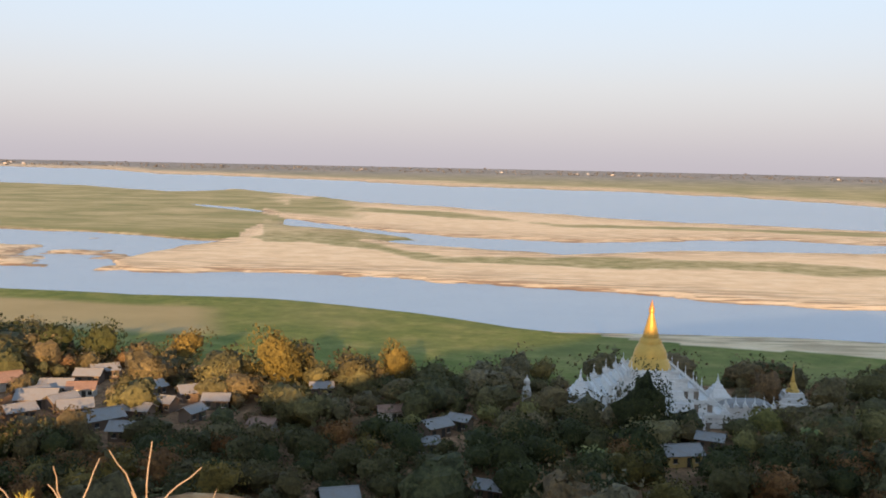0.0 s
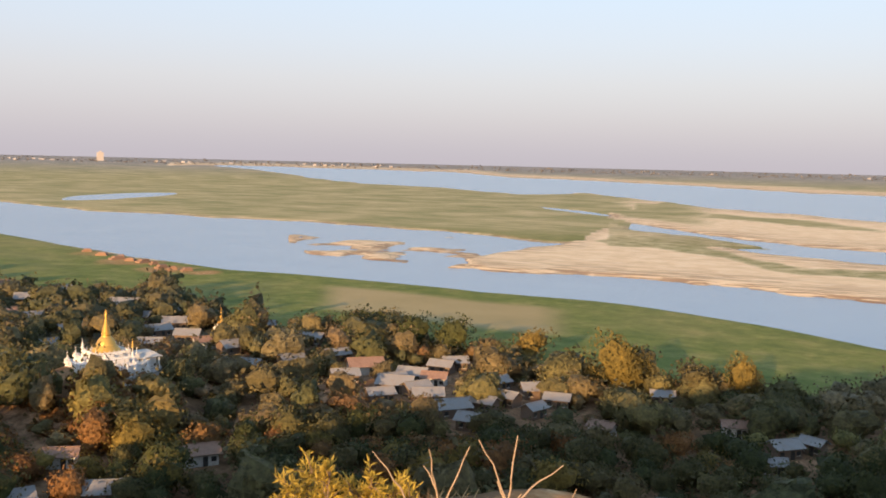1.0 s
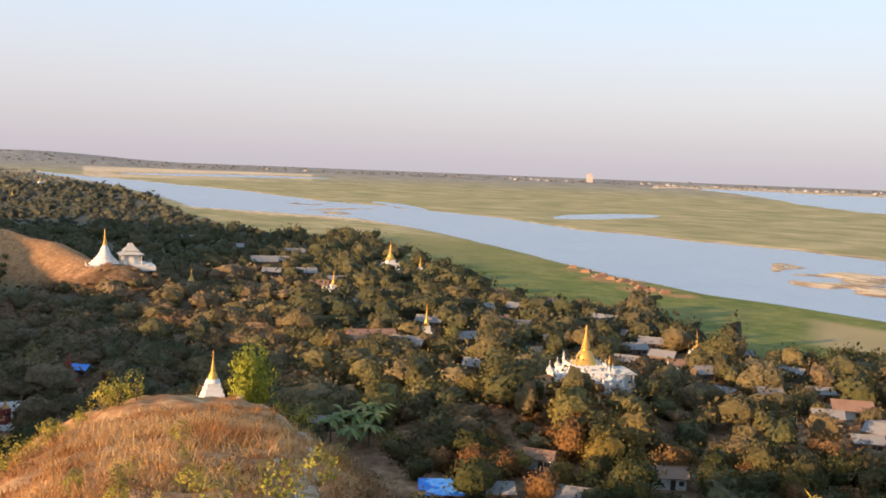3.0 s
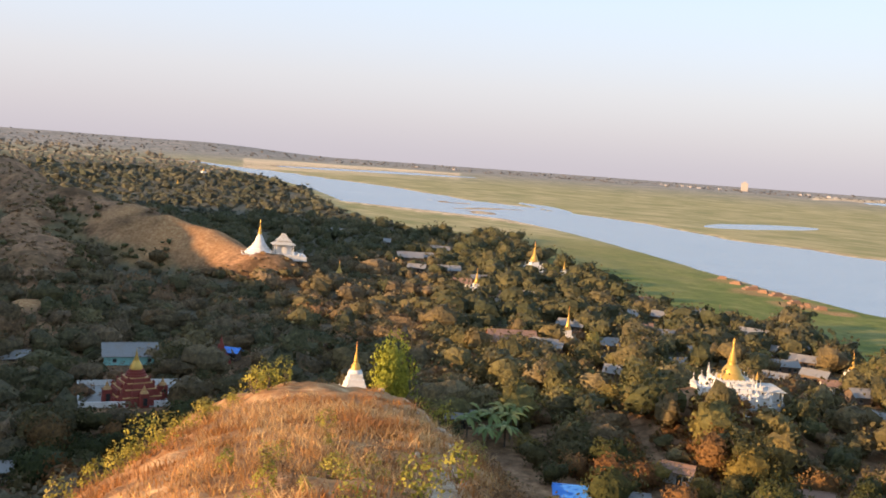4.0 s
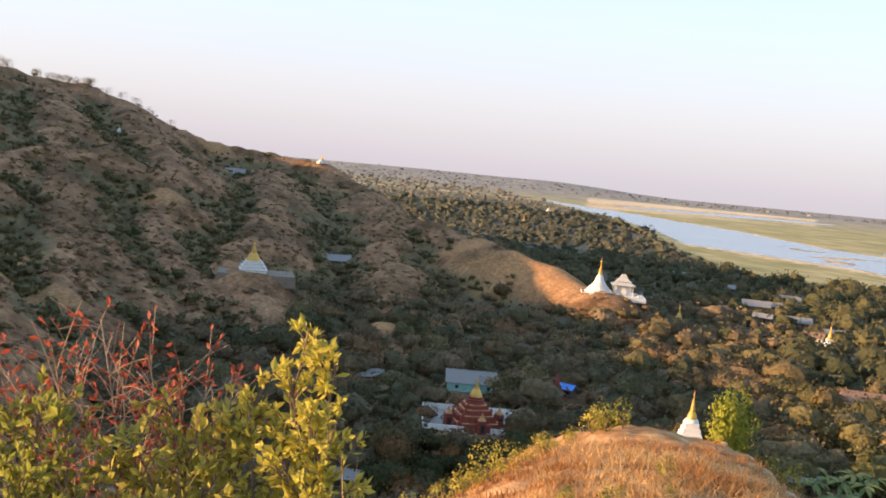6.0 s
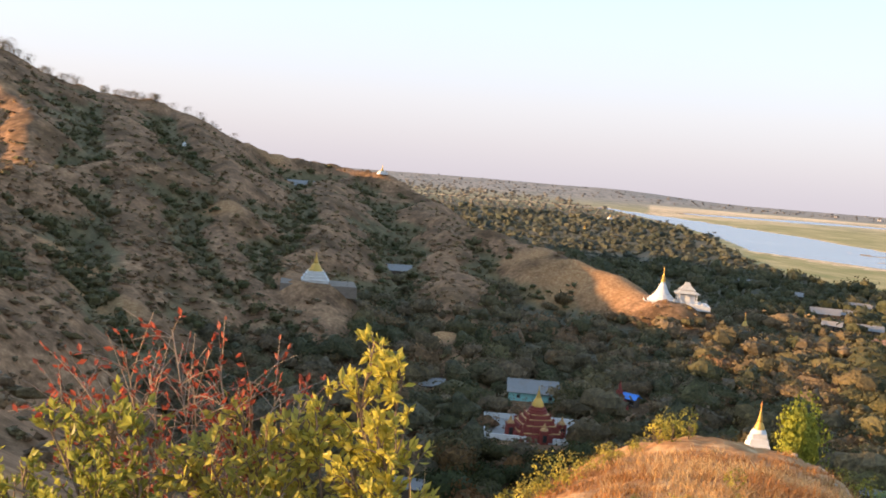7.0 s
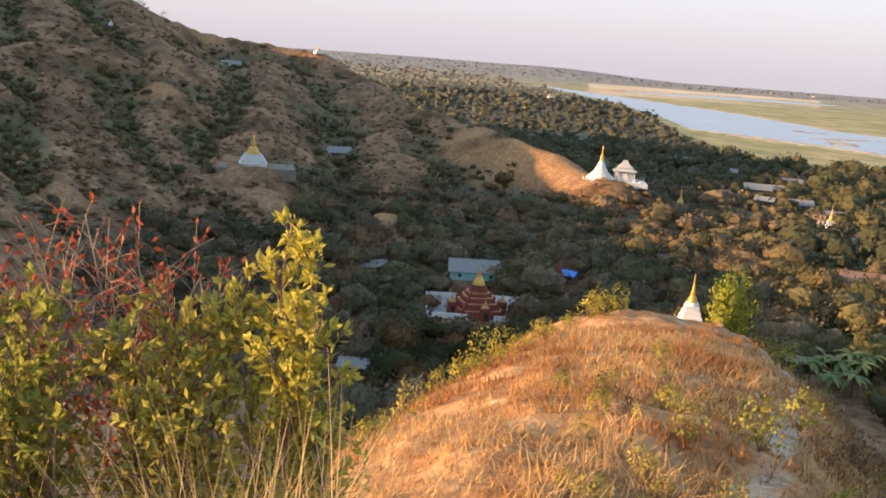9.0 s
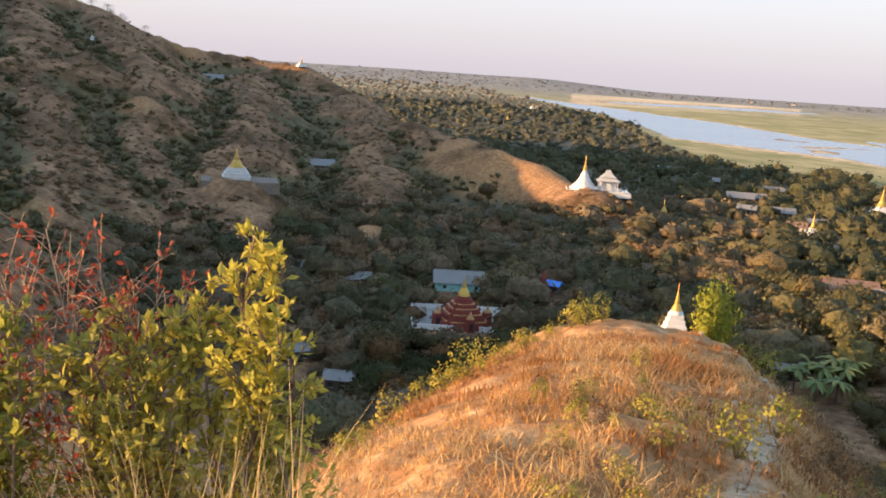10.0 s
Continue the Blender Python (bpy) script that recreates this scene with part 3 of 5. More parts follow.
m_tin = plain("weathered tin", (0.27, 0.255, 0.24), 0.62, 0.1, 0.6, 0.18, (0.25, 0.16, 0.10), 0.3)
m_rust = plain("rusty tin", (0.32, 0.19, 0.13), 0.7, 0.2, 0.7, 0.3, (0.16, 0.08, 0.05), 0.4)
m_blue = plain("blue sheeting", (0.06, 0.25, 0.72), 0.45, 0, 1.0, 0.12, (0.05, 0.15, 0.4), 0.2)
m_teal = plain("turquoise paint", (0.30, 0.62, 0.58), 0.7, 0, 1.0, 0.12)
m_brick = plain("red brick wall", (0.36, 0.16, 0.11), 0.85, 0, 1.2, 0.3)
m_board = plain("dark timber wall", (0.16, 0.11, 0.08), 0.85, 0, 1.4, 0.35)
m_lime = plain("dirty limewash", (0.55, 0.52, 0.47), 0.85, 0, 1.0, 0.2, (0.25, 0.2, 0.16), 0.4)
m_ochre = plain("yellow limewash", (0.55, 0.38, 0.14), 0.85, 0, 1.0, 0.2)
m_dark = plain("dark opening", (0.03, 0.028, 0.026), 0.6, 0, 1.0, 0.2)
m_stone = plain("old stone terrace", (0.25, 0.195, 0.15), 0.9, 0, 0.6, 0.3, (0.12, 0.1, 0.08), 0.4)
m_pave = plain("pale paving", (0.36, 0.33, 0.30), 0.85, 0, 0.5, 0.2, (0.24, 0.2, 0.16), 0.35)
for mm, lines in ((m_tin, 7.0), (m_rust, 7.0)):
    n, l = mm.node_tree.nodes, mm.node_tree.links
    w = n.new("ShaderNodeTexWave")
    w.inputs["Scale"].default_value = lines
    l.new(n.new("ShaderNodeTexCoord").outputs["Object"], w.inputs["Vector"])
    k = [x for x in n if x.bl_idname == "ShaderNodeBump"][0]
    l.new(w.outputs["Fac"], k.inputs["Height"])
    k.inputs["Distance"].default_value = 0.06


def spirelet(root, x, y, z, h, mat_body=None, mat_tip=None, name="corner_spire"):
    """A small stupa on a stepped foot, as part of a larger one; its tip is a piece of its own."""
    bm = bmesh.new()
    box(bm, h * 0.42, h * 0.42, h * 0.14, x, y, z)
    box(bm, h * 0.32, h * 0.32, h * 0.1, x, y, z + h * 0.14)
    turned(bm, bell_profile(h * 0.15, h * 0.56, 4), 10, x, y, z + h * 0.24)
    ob = part(name, bm, mat_body or m_white, root)
    part("finial", umbrella(bmesh.new(), x, y, z + h * 0.74, h * 0.045, h * 0.26), mat_tip or m_white, ob)
    return ob


def flame(bm, x, y, z, h):
    """A leaf-shaped plaster ornament on a parapet."""
    turned(bm, ((h * 0.22, 0), (h * 0.26, h * 0.18), (h * 0.14, h * 0.5), (h * 0.05, h * 0.8), (0, h)), 5, x, y, z)


def parapet(root, half_w, half_d, z, h, gap):
    """A low wall round a terrace with a row of pointed ornaments."""
    for sx, sy in ((1, 0), (-1, 0), (0, 1), (0, -1)):
        bm = bmesh.new()
        if sx:
            box(bm, 0.3, half_d * 2, h, sx * half_w, 0, z)
        else:
            box(bm, half_w * 2 - 0.3, 0.3, h, 0, sy * half_d, z)
        ln = half_d if sx else half_w
        for i in range(int(2 * ln / gap) + 1):
            t = -ln + i * gap
            flame(bm, sx * half_w if sx else t, t if sx else sy * half_d, z + h, h * 1.3)
        part("parapet", bm, m_white, root)


def stupa(bearing, d, label, height, radius, base=3.0, tiers=3, body=None, top=None, turn=20.0, tip_only=False, corner=True, z=None, split=0.46, foot=0.34):
    """A small or middle-sized stupa: square tiers, bell and spire, finial."""
    body, top = body or m_white, top or m_gold
    root = thing("stupa", bearing, d, label, "stupa", turn, "stupas on the hills and in the village", z)
    hb = height * foot
    for i in range(tiers):
        w = base * (1 - 0.66 * i / tiers)
        part("tier", box(bmesh.new(), w, w, hb / tiers + 0.05, 0, 0, hb / tiers * i, 0.06, 0.94), body, root)
    prof = bell_profile(radius, height - hb)
    if tip_only:
        k = next(i for i, p in enumerate(prof) if p[1] > (height - hb) * split)
        smooth(part("bell", turned(bmesh.new(), prof[:k + 1], 24, z=hb), body, root))
        smooth(part("spire", turned(bmesh.new(), prof[k:], 20, z=hb), top, root))
    else:
        smooth(part("bell", turned(bmesh.new(), prof, 24, z=hb), top, root))
    part("finial", umbrella(bmesh.new(), 0, 0, height * 0.93, radius * 0.13, height * 0.1), m_copper, root)
    if corner:
        for sx in (-1, 1):
            for sy in (-1, 1):
                spirelet(root, sx * base * 0.42, sy * base * 0.42, hb / tiers, height * 0.2, body)
    return root


def stairs(root, w, y0, y1, z1, steps=10, x=0.0, mat=None):
    for i in range(steps):
        t = (i + 1) / steps
        part("step", box(bmesh.new(), w, abs(y1 - y0) / steps, z1 * t, x, y0 + (y1 - y0) * (i + 0.5) / steps, 0), mat or m_white, root)


def pavilion(root, x, y, z, w, dp, h, roof_mat, tiers=2):
    """A hall on posts with a tiered roof, as part of a temple."""
    hall = part("hall", box(bmesh.new(), w * 0.7, dp * 0.7, h * 0.55, x, y, z), m_white, root)
    for sx in (-1, 0, 1):
        for sy in (-1, 1):
            part("post", box(bmesh.new(), 0.35, 0.35, h * 0.6, x + sx * w * 0.42, y + sy * dp * 0.42, z), m_white, hall)
    for i in range(tiers):
        k = 1 - 0.34 * i
        bm = bmesh.new()
        box(bm, w * k * 1.08, dp * k * 1.08, 0.16, x, y, z + h * (0.6 + 0.22 * i))
        box(bm, w * k, dp * k, h * 0.2, x, y, z + h * (0.6 + 0.22 * i) + 0.16, 0, 0.55)
        part("roof", bm, roof_mat, hall)


# ---- the great stupa by the river fields ----
great = thing("stupa", -12.35, 234, "great white terraced stupa with a gilded bell and spire", "stupa", 12, z=1.4)
for i, (w, z0, h) in enumerate(((31, 0, 3.4), (25, 3.4, 2.4), (19.5, 5.8, 2.1), (15, 7.9, 1.7), (11.6, 9.6, 1.4))):
    bm = bmesh.new()
    box(bm, w, w, h * 0.82, 0, 0, z0, 0.15, 0.97)
    box(bm, w * 0.985, w * 0.985, h * 0.19, 0, 0, z0 + h * 0.82, 0.08)
    box(bm, w * 0.62, w * 1.1, h, 0, 0, z0 - 0.02, 0.1, 0.97)
    box(bm, w * 1.1, w * 0.62, h - 0.01, 0, 0, z0 - 0.02, 0.1, 0.97)
    part("terrace", bm, m_white, great)
    parapet(great, w * 0.49, w * 0.49, z0 + h, 0.55, 1.5)
    for sx in (-1, 1):
        for sy in (-1, 1):
            spirelet(great, sx * w * 0.46, sy * w * 0.46, z0 + h, 4.2 - 0.35 * i)
for w, z0 in ((31, 0.3), (25, 3.6), (19.5, 6.0)):
    for k in range(-3, 4):
        if k:
            part("niche", box(bmesh.new(), 1.1, 0.12, 1.7, k * w * 0.125 + (0.08 * w if k > 0 else -0.08 * w), -w * 0.5 - 0.02, z0), m_stone, great)
for q in range(4):
    a = q * math.pi / 2
    for off in (-5.2, 5.2):
        x0, y0 = math.cos(a) * 14 - math.sin(a) * off, math.sin(a) * 14 + math.cos(a) * off
        spirelet(great, x0, y0, 3.4, 4.6)
    x0, y0 = math.cos(a) * 16.5, math.sin(a) * 16.5
    gate = part("gatehouse", box(bmesh.new(), 5.2, 5.2, 4.6, x0, y0, 0, 0.1, 0.95), m_white, great)
    bm = bmesh.new()
    for k in range(3):
        box(bm, 5.4 - 1.5 * k, 5.4 - 1.5 * k, 0.9, x0, y0, 4.6 + 0.9 * k, 0, 0.8)
    turned(bm, bell_profile(0.9, 3.0, 4), 10, x0, y0, 7.2)
    part("tiered_roof", bm, m_white, gate)
    part("doorway", box(bmesh.new(), 1.8 if q % 2 else 0.2, 0.2 if q % 2 else 1.8, 2.8, x0 + math.cos(a) * 2.58, y0 + math.sin(a) * 2.58, 0), m_dark, gate)
GREAT_BELL = ((1, 0), (1, 0.035), (0.95, 0.04), (0.96, 0.085), (0.88, 0.095), (0.9, 0.135), (0.82, 0.145), (0.8, 0.2), (0.75, 0.26), (0.67, 0.32), (0.58, 0.37), (0.52, 0.39), (0.55, 0.41), (0.47, 0.43), (0.49, 0.455), (0.41, 0.47))
prof = [(5.0 * p, 15.9 * q) for p, q in GREAT_BELL]
for i in range(10):
    r1 = 5.0 * (0.40 - 0.028 * i)
    prof += [(r1 * 0.9, 15.9 * (0.475 + 0.033 * i)), (r1, 15.9 * (0.485 + 0.033 * i)), (r1 * 0.98, 15.9 * (0.498 + 0.033 * i))]
prof += [(0.5, 13.0), (0.75, 13.6), (0.6, 14.4), (0.25, 15.2), (0, 15.9)]
smooth(part("bell", turned(bmesh.new(), prof, 40, z=11.0), m_gold, great))
part("finial", umbrella(bmesh.new(), 0, 0, 25.2, 0.75, 2.4), m_copper, great)
wing = part("entrance_wing", box(bmesh.new(), 11, 9, 4.2, -20, -9, 0, 0.1), m_white, great)
part("wing_roof", box(bmesh.new(), 9.6, 7.6, 0.5, -20, -9, 4.2, 0, 0.8), m_tin, wing)
for i in range(5):
    spirelet(wing, -24.6 + i * 2.3, -13.2, 4.2, 2.4, name="pinnacle")
wing = part("entrance_wing", box(bmesh.new(), 12, 7, 3.6, 22, -4, 0, 0.1), m_white, great)
part("wing_roof", box(bmesh.new(), 12.6, 7.6, 1.0, 22, -4, 3.6, 0, 0.6), m_tin, wing)
for i in range(6):
    spirelet(wing, 16.6 + i * 2.2, -7.2, 3.6, 3.0, name="pinnacle")
guard = thing("statue", -5.2, 236, "tall weathered white guardian beast statue on a plinth", "statue", 8)
bm = bmesh.new()
box(bm, 2.6, 3.4, 1.6, 0, 0, 0, 0.1)
turned(bm, ((1.3, 0), (1.5, 1.2), (1.1, 3.0), (0.75, 4.0), (1.0, 4.8), (0.9, 5.6), (0.4, 6.3), (0.12, 7.2), (0, 7.6)), 9, 0, 0, 1.6)
turned(bm, ((0.5, 0), (0.45, 1.6), (0.3, 2.6), (0, 2.8)), 7, 0.5, -1.3, 1.6)
turned(bm, ((0.5, 0), (0.45, 1.6), (0.3, 2.6), (0, 2.8)), 7, -0.6, -1.3, 1.6)
me = bpy.data.meshes.new("statue")
bm.to_mesh(me), bm.free()
me.materials.append(m_lime)
holder = guard.matrix_basis.copy()
bpy.data.objects.remove(guard)
guard = tagged(new("statue", me), "tall weathered white guardian beast statue on a plinth", "statue")
guard.matrix_basis = holder @ Matrix.Diagonal((0.85, 0.85, 0.75, 1))
stupa(-20.3, 252, "small square white shrine with a gilded cone top", 10.6, 1.7, 8.6, 3, turn=12)

# ---- the gilded temple on its knoll ----
knoll = thing("temple", 39.6, 232, "white hilltop temple with a gilded bell, paved terrace", "temple", 24, z=9.2)
bm = bmesh.new()
turned(bm, ((13.0, 0), (12.6, 0.55), (12.9, 0.6), (12.9, 1.0), (0, 1.0)), 14)
for q in bm.verts:
    q.co.y *= 0.8
part("terrace", bm, m_pave, knoll)
for i, (w, z0, h) in enumerate(((14.5, 1.0, 2.0), (11.4, 3.0, 1.4), (8.4, 4.4, 1.1))):
    bm = bmesh.new()
    box(bm, w, w * 0.86, h * 0.8, 0, 0, z0, 0.1, 0.97)
    box(bm, w * 1.02, w * 0.88, h * 0.2, 0, 0, z0 + h * 0.8, 0.05)
    box(bm, w * 0.5, w * 1.0, h, 0, 0, z0 - 0.01, 0.05)
    part("tier", bm, m_white, knoll)
    parapet(knoll, w * 0.49, w * 0.42, z0 + h, 0.35, 1.1)
    for sx in (-1, 1):
        for sy in (-1, 1):
            spirelet(knoll, sx * w * 0.46, sy * w * 0.39, z0 + h, 2.6 - 0.4 * i)
smooth(part("bell", turned(bmesh.new(), bell_profile(3.3, 9.6, 8, 0.6), 32, z=5.5), m_gold, knoll))
part("finial", umbrella(bmesh.new(), 0, 0, 14.1, 0.4, 1.3), m_gold, knoll)
spirelet(knoll, -6.6, -2.6, 1.0, 8.6, name="side_shrine")
spirelet(knoll, 4.2, -4.6, 1.0, 7.6, mat_tip=m_gold, name="side_shrine")
part("shrine_base", box(bmesh.new(), 3.8, 3.8, 3.2, -6.6, -2.6, 1.0, 0.1), m_white, knoll)
pavilion(knoll, 8.6, -1.5, 1.0, 5.4, 6.4, 4.6, m_lime, 1)
for sx in (-3.4, -1.4, 1.6, 3.6, 6.4):
    bm = bmesh.new()
    box(bm, 0.9, 0.9, 0.7, sx, -7.6, 1.0)
    turned(bm, ((0.5, 0), (0.55, 0.7), (0.3, 1.4), (0.32, 1.8), (0, 2.3)), 8, sx, -7.6, 1.7)
    part("guardian_figure", bm, m_white, knoll)
stairs(knoll, 3.0, -13.0, -7.4, 1.0, 6)

# ---- the white bell on the near ridge ----
bellhill = thing("temple", 67.0, 420, "dazzling white conical stupa beside a tiered monastery hall", "temple", 5, z=13.4)
part("terrace", box(bmesh.new(), 24, 15, 2.0, 3, 0, 0, 0.1), m_white, bellhill)
parapet(bellhill, 12, 7.4, 2.0, 0.4, 1.6)
for i in range(4):
    part("tier", turned(bmesh.new(), ((6.2 - 0.95 * i, 0), (6.1 - 0.95 * i, 0.8), (5.4 - 0.95 * i, 0.95), (0, 0.95)), 16, -4.6, 0, 2.0 + 0.95 * i), m_white, bellhill)
prof = bell_profile(2.9, 11.0, 7, 0.6)
k = next(i for i, p in enumerate(prof) if p[1] > 4.6)
smooth(part("bell", turned(bmesh.new(), prof[:k + 1], 28, -4.6, 0, 5.6), m_white, bellhill))
smooth(part("spire", turned(bmesh.new(), prof[k:], 20, -4.6, 0, 5.6), m_gold, bellhill))
part("finial", umbrella(bmesh.new(), -4.6, 0, 15.8, 0.3, 1.2), m_gold, bellhill)
pavilion(bellhill, 5.6, 1.0, 2.0, 9.5, 8.0, 7.0, m_lime, 3)
for sx in (-10, -7, 0, 3, 9.5, 13):
    spirelet(bellhill, sx, -6.6, 2.0, 2.4, name="pinnacle")

# ---- the red temple in the hollow ----
court = thing("courtyard", 74.2, 224, "pale paved temple courtyard with low whitewashed walls", "courtyard", 4, z=1.7)
part("paving", box(bmesh.new(), 24, 20, 0.5, 0, 2, 0), m_pave, court)
for x0, y0, w, dp in ((-12, 2, 0.4, 20), (12, 2, 0.4, 20), (0, 12, 24, 0.4), (-7, -8, 9, 0.4), (7.5, -8, 8, 0.4)):
    part("low_wall", box(bmesh.new(), w, dp, 1.3, x0, y0, 0.5, 0.03), m_white, court)
red = thing("temple", 74.2, 222, "tiered brick-red temple with ochre edges and gilded cone", "temple", 18, z=2.2)
for i, (w, h) in enumerate(((10.6, 1.7), (8.6, 1.5), (6.8, 1.2), (5.2, 1.0))):
    z0 = sum((1.7, 1.5, 1.2, 1.0)[:i])
    bm = bmesh.new()
    box(bm, w, w, h, 0, 0, z0, 0.06, 0.95)
    box(bm, w * 0.55, w * 1.12, h * 0.9, 0, 0, z0, 0.05, 0.95)
    box(bm, w * 1.12, w * 0.55, h * 0.89, 0, 0, z0, 0.05, 0.95)
    tier = part("tier", bm, m_red, red)
    bm = bmesh.new()
    box(bm, w * 0.97, w * 0.97, 0.16, 0, 0, z0 + h, 0.03)
    part("ledge", bm, m_edge, tier)
    for sx in (-1, 1):
        for sy in (-1, 1):
            spirelet(red, sx * w * 0.45, sy * w * 0.45, z0 + h, 2.0 - 0.25 * i, m_red, m_edge)
bm = turned(bmesh.new(), ((2.3, 0), (2.35, 0.5), (2.0, 0.6), (2.05, 1.1), (1.7, 1.2), (1.7, 1.6), (1.35, 1.7)), 20, 0, 0, 5.4)
part("drum", bm, m_red, red)
smooth(part("cone", turned(bmesh.new(), ((1.45, 0), (1.4, 0.5), (1.1, 1.1), (0.8, 1.7), (0.55, 2.1), (0.6, 2.2), (0.4, 2.5), (0.42, 2.65), (0.25, 3.1), (0.27, 3.2), (0.12, 3.8), (0.05, 4.4), (0, 4.9)), 20, 0, 0, 7.1), m_gold, red))
for sx, sy in ((-6.2, 0), (6.2, 0), (0, -6.2)):
    shrine = part("side_shrine", box(bmesh.new(), 1.9, 1.9, 3.0, sx, sy, 0, 0.05, 0.95), m_red, red)
    part("niche", box(bmesh.new(), 0.9, 0.1, 1.7, sx, sy - 0.99, 0.4), m_dark, shrine)
    part("shrine_top", turned(bmesh.new(), ((1.0, 0), (0.7, 0.5), (0.45, 0.6), (0.3, 1.2), (0, 1.9)), 8, sx, sy, 3.0), m_edge, shrine)
small_red = thing("shrine", 69.5, 262, "small pointed red brick shrine beside a blue roof", "shrine", 20)
for i in range(4):
    part("tier", box(bmesh.new(), 4.6 - 1.05 * i, 4.6 - 1.05 * i, 1.3, 0, 0, 1.3 * i, 0.05, 0.9), m_red, small_red)
part("spire", turned(bmesh.new(), ((0.6, 0), (0.4, 1.0), (0.2, 1.6), (0, 2.8)), 10, 0, 0, 5.2), m_red, small_red)

# ---- the stupa on the stone platform ----
plat = thing("stupa", 87.9, 330, "gilded bell stupa on white tiers above stone platform", "stupa", 2, z=16.6)
part("platform", box(bmesh.new(), 26, 16, 4.0, 0.6, 4, 0, 0.1, 0.985), m_stone, plat)
for i, (w, h) in enumerate(((9.2, 1.3), (8.0, 1.1), (6.8, 0.9), (5.6, 0.8))):
    bm = bmesh.new()
    box(bm, w, w, h * 0.8, -0.6, 3, 4.0 + sum((1.3, 1.1, 0.9, 0.8)[:i]), 0.04, 0.96)
    box(bm, w * 1.03, w * 1.03, h * 0.2, -0.6, 3, 4.0 + sum((1.3, 1.1, 0.9, 0.8)[:i]) + h * 0.8)
    part("tier", bm, m_white, plat)
smooth(part("bell", turned(bmesh.new(), bell_profile(2.7, 6.6, 6, 0.55), 28, -0.6, 3, 8.0), m_gold, plat))
part("lamp_post", turned(bmesh.new(), ((0.08, 0), (0.07, 5.5), (0.3, 5.6), (0.3, 5.8), (0, 5.9)), 6, 10.5, 0, 4.0), m_stone, plat)

# ---- other stupas ----
stupa(61.55, 165, "white tiered stupa with slim gilded spire behind crest", 10.6, 1.25, 5.4, 6, tip_only=True, turn=10, split=0.12, foot=0.5, z=17.4)
stupa(51.4, 548, "white village stupa with a tall gilded spire", 16.5, 2.6, 9, 3, tip_only=False)
stupa(33.25, 325, "small village stupa with a slender gilded spire", 8.2, 1.3, 4.0, 3)
stupa(49.1, 330, "slim gilded spire rising among village trees", 12.0, 1.2, 3.6, 2, corner=False)
stupa(54.7, 440, "pointed gilded village stupa among houses", 11.0, 1.4, 4.4, 2, corner=False)
stupa(76.0, 600, "white stupa on a saddle of the ridge", 8.5, 2.0, 5.6, 3, tip_only=True)
stupa(79.25, 690, "low white stupa on a bare ridge", 8.0, 1.7, 9.0, 2)
stupa(84.55, 795, "distant stupa on top of the ridge knob", 8.0, 1.6, 7.0, 2)
stupa(95.95, 612, "tiny white stupa on the dark hillside", 4.4, 1.2, 3.2, 2, tip_only=True, corner=False)
stupa(62.9, 452, "ochre stupa half hidden by trees", 9.0, 1.5, 4.6, 3, body=m_edge)
stupa(71.0, 2000, "distant white stupa beyond the village", 12, 3, 10, 2, corner=False)
stupa(80.2, 1500, "distant white stupa among far trees", 13, 3, 9, 2, corner=False)
stupa(81.5, 1550, "distant white stupa among far trees", 13, 3, 9, 2, corner=False)
stupa(72.4, 1300, "distant white stupa among far trees", 12, 2.6, 9, 2, corner=False)
stupa(49.6, 545, "little white spire beside the river fields", 8, 1.1, 3, 2, corner=False)


# ---- houses ----
HOUSE_LABEL = {"tin": "village house with a weathered grey tin roof", "rust": "village house with a rusty brown tin roof", "blue": "low hut roofed with bright blue sheeting", "teal": "small house with turquoise painted walls", "brick": "red brick house under a rusty tin roof", "yellow": "open shed with yellow walls and grey tin roof"}


def house(bearing, d, w, kind="tin", turn=0.0, dp=0.0, h=2.7):
    """A house: walls, door, windows and a pitched roof of two sheets with a ridge cap."""
    dp = dp or w * 0.72
    root = thing("house", bearing, d, HOUSE_LABEL[kind], "house", turn, "village houses")
    wall_m = {"tin": m_board, "rust": m_lime, "blue": m_board, "teal": m_teal, "brick": m_brick, "yellow": m_ochre}[kind]
    roof_m = {"tin": m_tin, "rust": m_rust, "blue": m_blue, "teal": m_tin, "brick": m_rust, "yellow": m_tin}[kind]
    rise = dp * 0.26
    bm = bmesh.new()
    box(bm, w, dp, h)
    for sx in (-1, 1):
        v1, v2, v3 = bm.verts.new((sx * w / 2, -dp / 2, h)), bm.verts.new((sx * w / 2, dp / 2, h)), bm.verts.new((sx * w / 2, 0, h + rise))
        bm.faces.new((v1, v2, v3) if sx > 0 else (v3, v2, v1))
    wall = part("wall", bm, wall_m, root)
    slope = math.atan2(rise, dp / 2)
    for s in (-1, 1):
        ln = (dp / 2 + 0.6) / math.cos(slope)
        bm = bmesh.new()
        box(bm, w + 1.2, ln, 0.07)
        bmesh.ops.transform(bm, matrix=Matrix.Translation((0, s * (dp / 2 + 0.6) / 2, h + rise - math.tan(slope) * (dp / 2 + 0.6) / 2 + 0.03)) @ pose(0, 0, 0, -s * math.degrees(slope)), verts=bm.verts)
        part("roof_sheet", bm, roof_m, root)
    part("ridge_cap", box(bmesh.new(), w + 1.25, 0.35, 0.1, 0, 0, h + rise + 0.05), roof_m, root)
    part("door", box(bmesh.new(), 0.95, 0.08, 2.0, w * 0.12, -dp / 2 - 0.02, 0.05), m_dark, root)
    for sx in (-0.3, 0.36):
        win = part("window", box(bmesh.new(), 0.95, 0.06, 0.9, sx * w, -dp / 2 - 0.02, 1.0), m_dark, root)
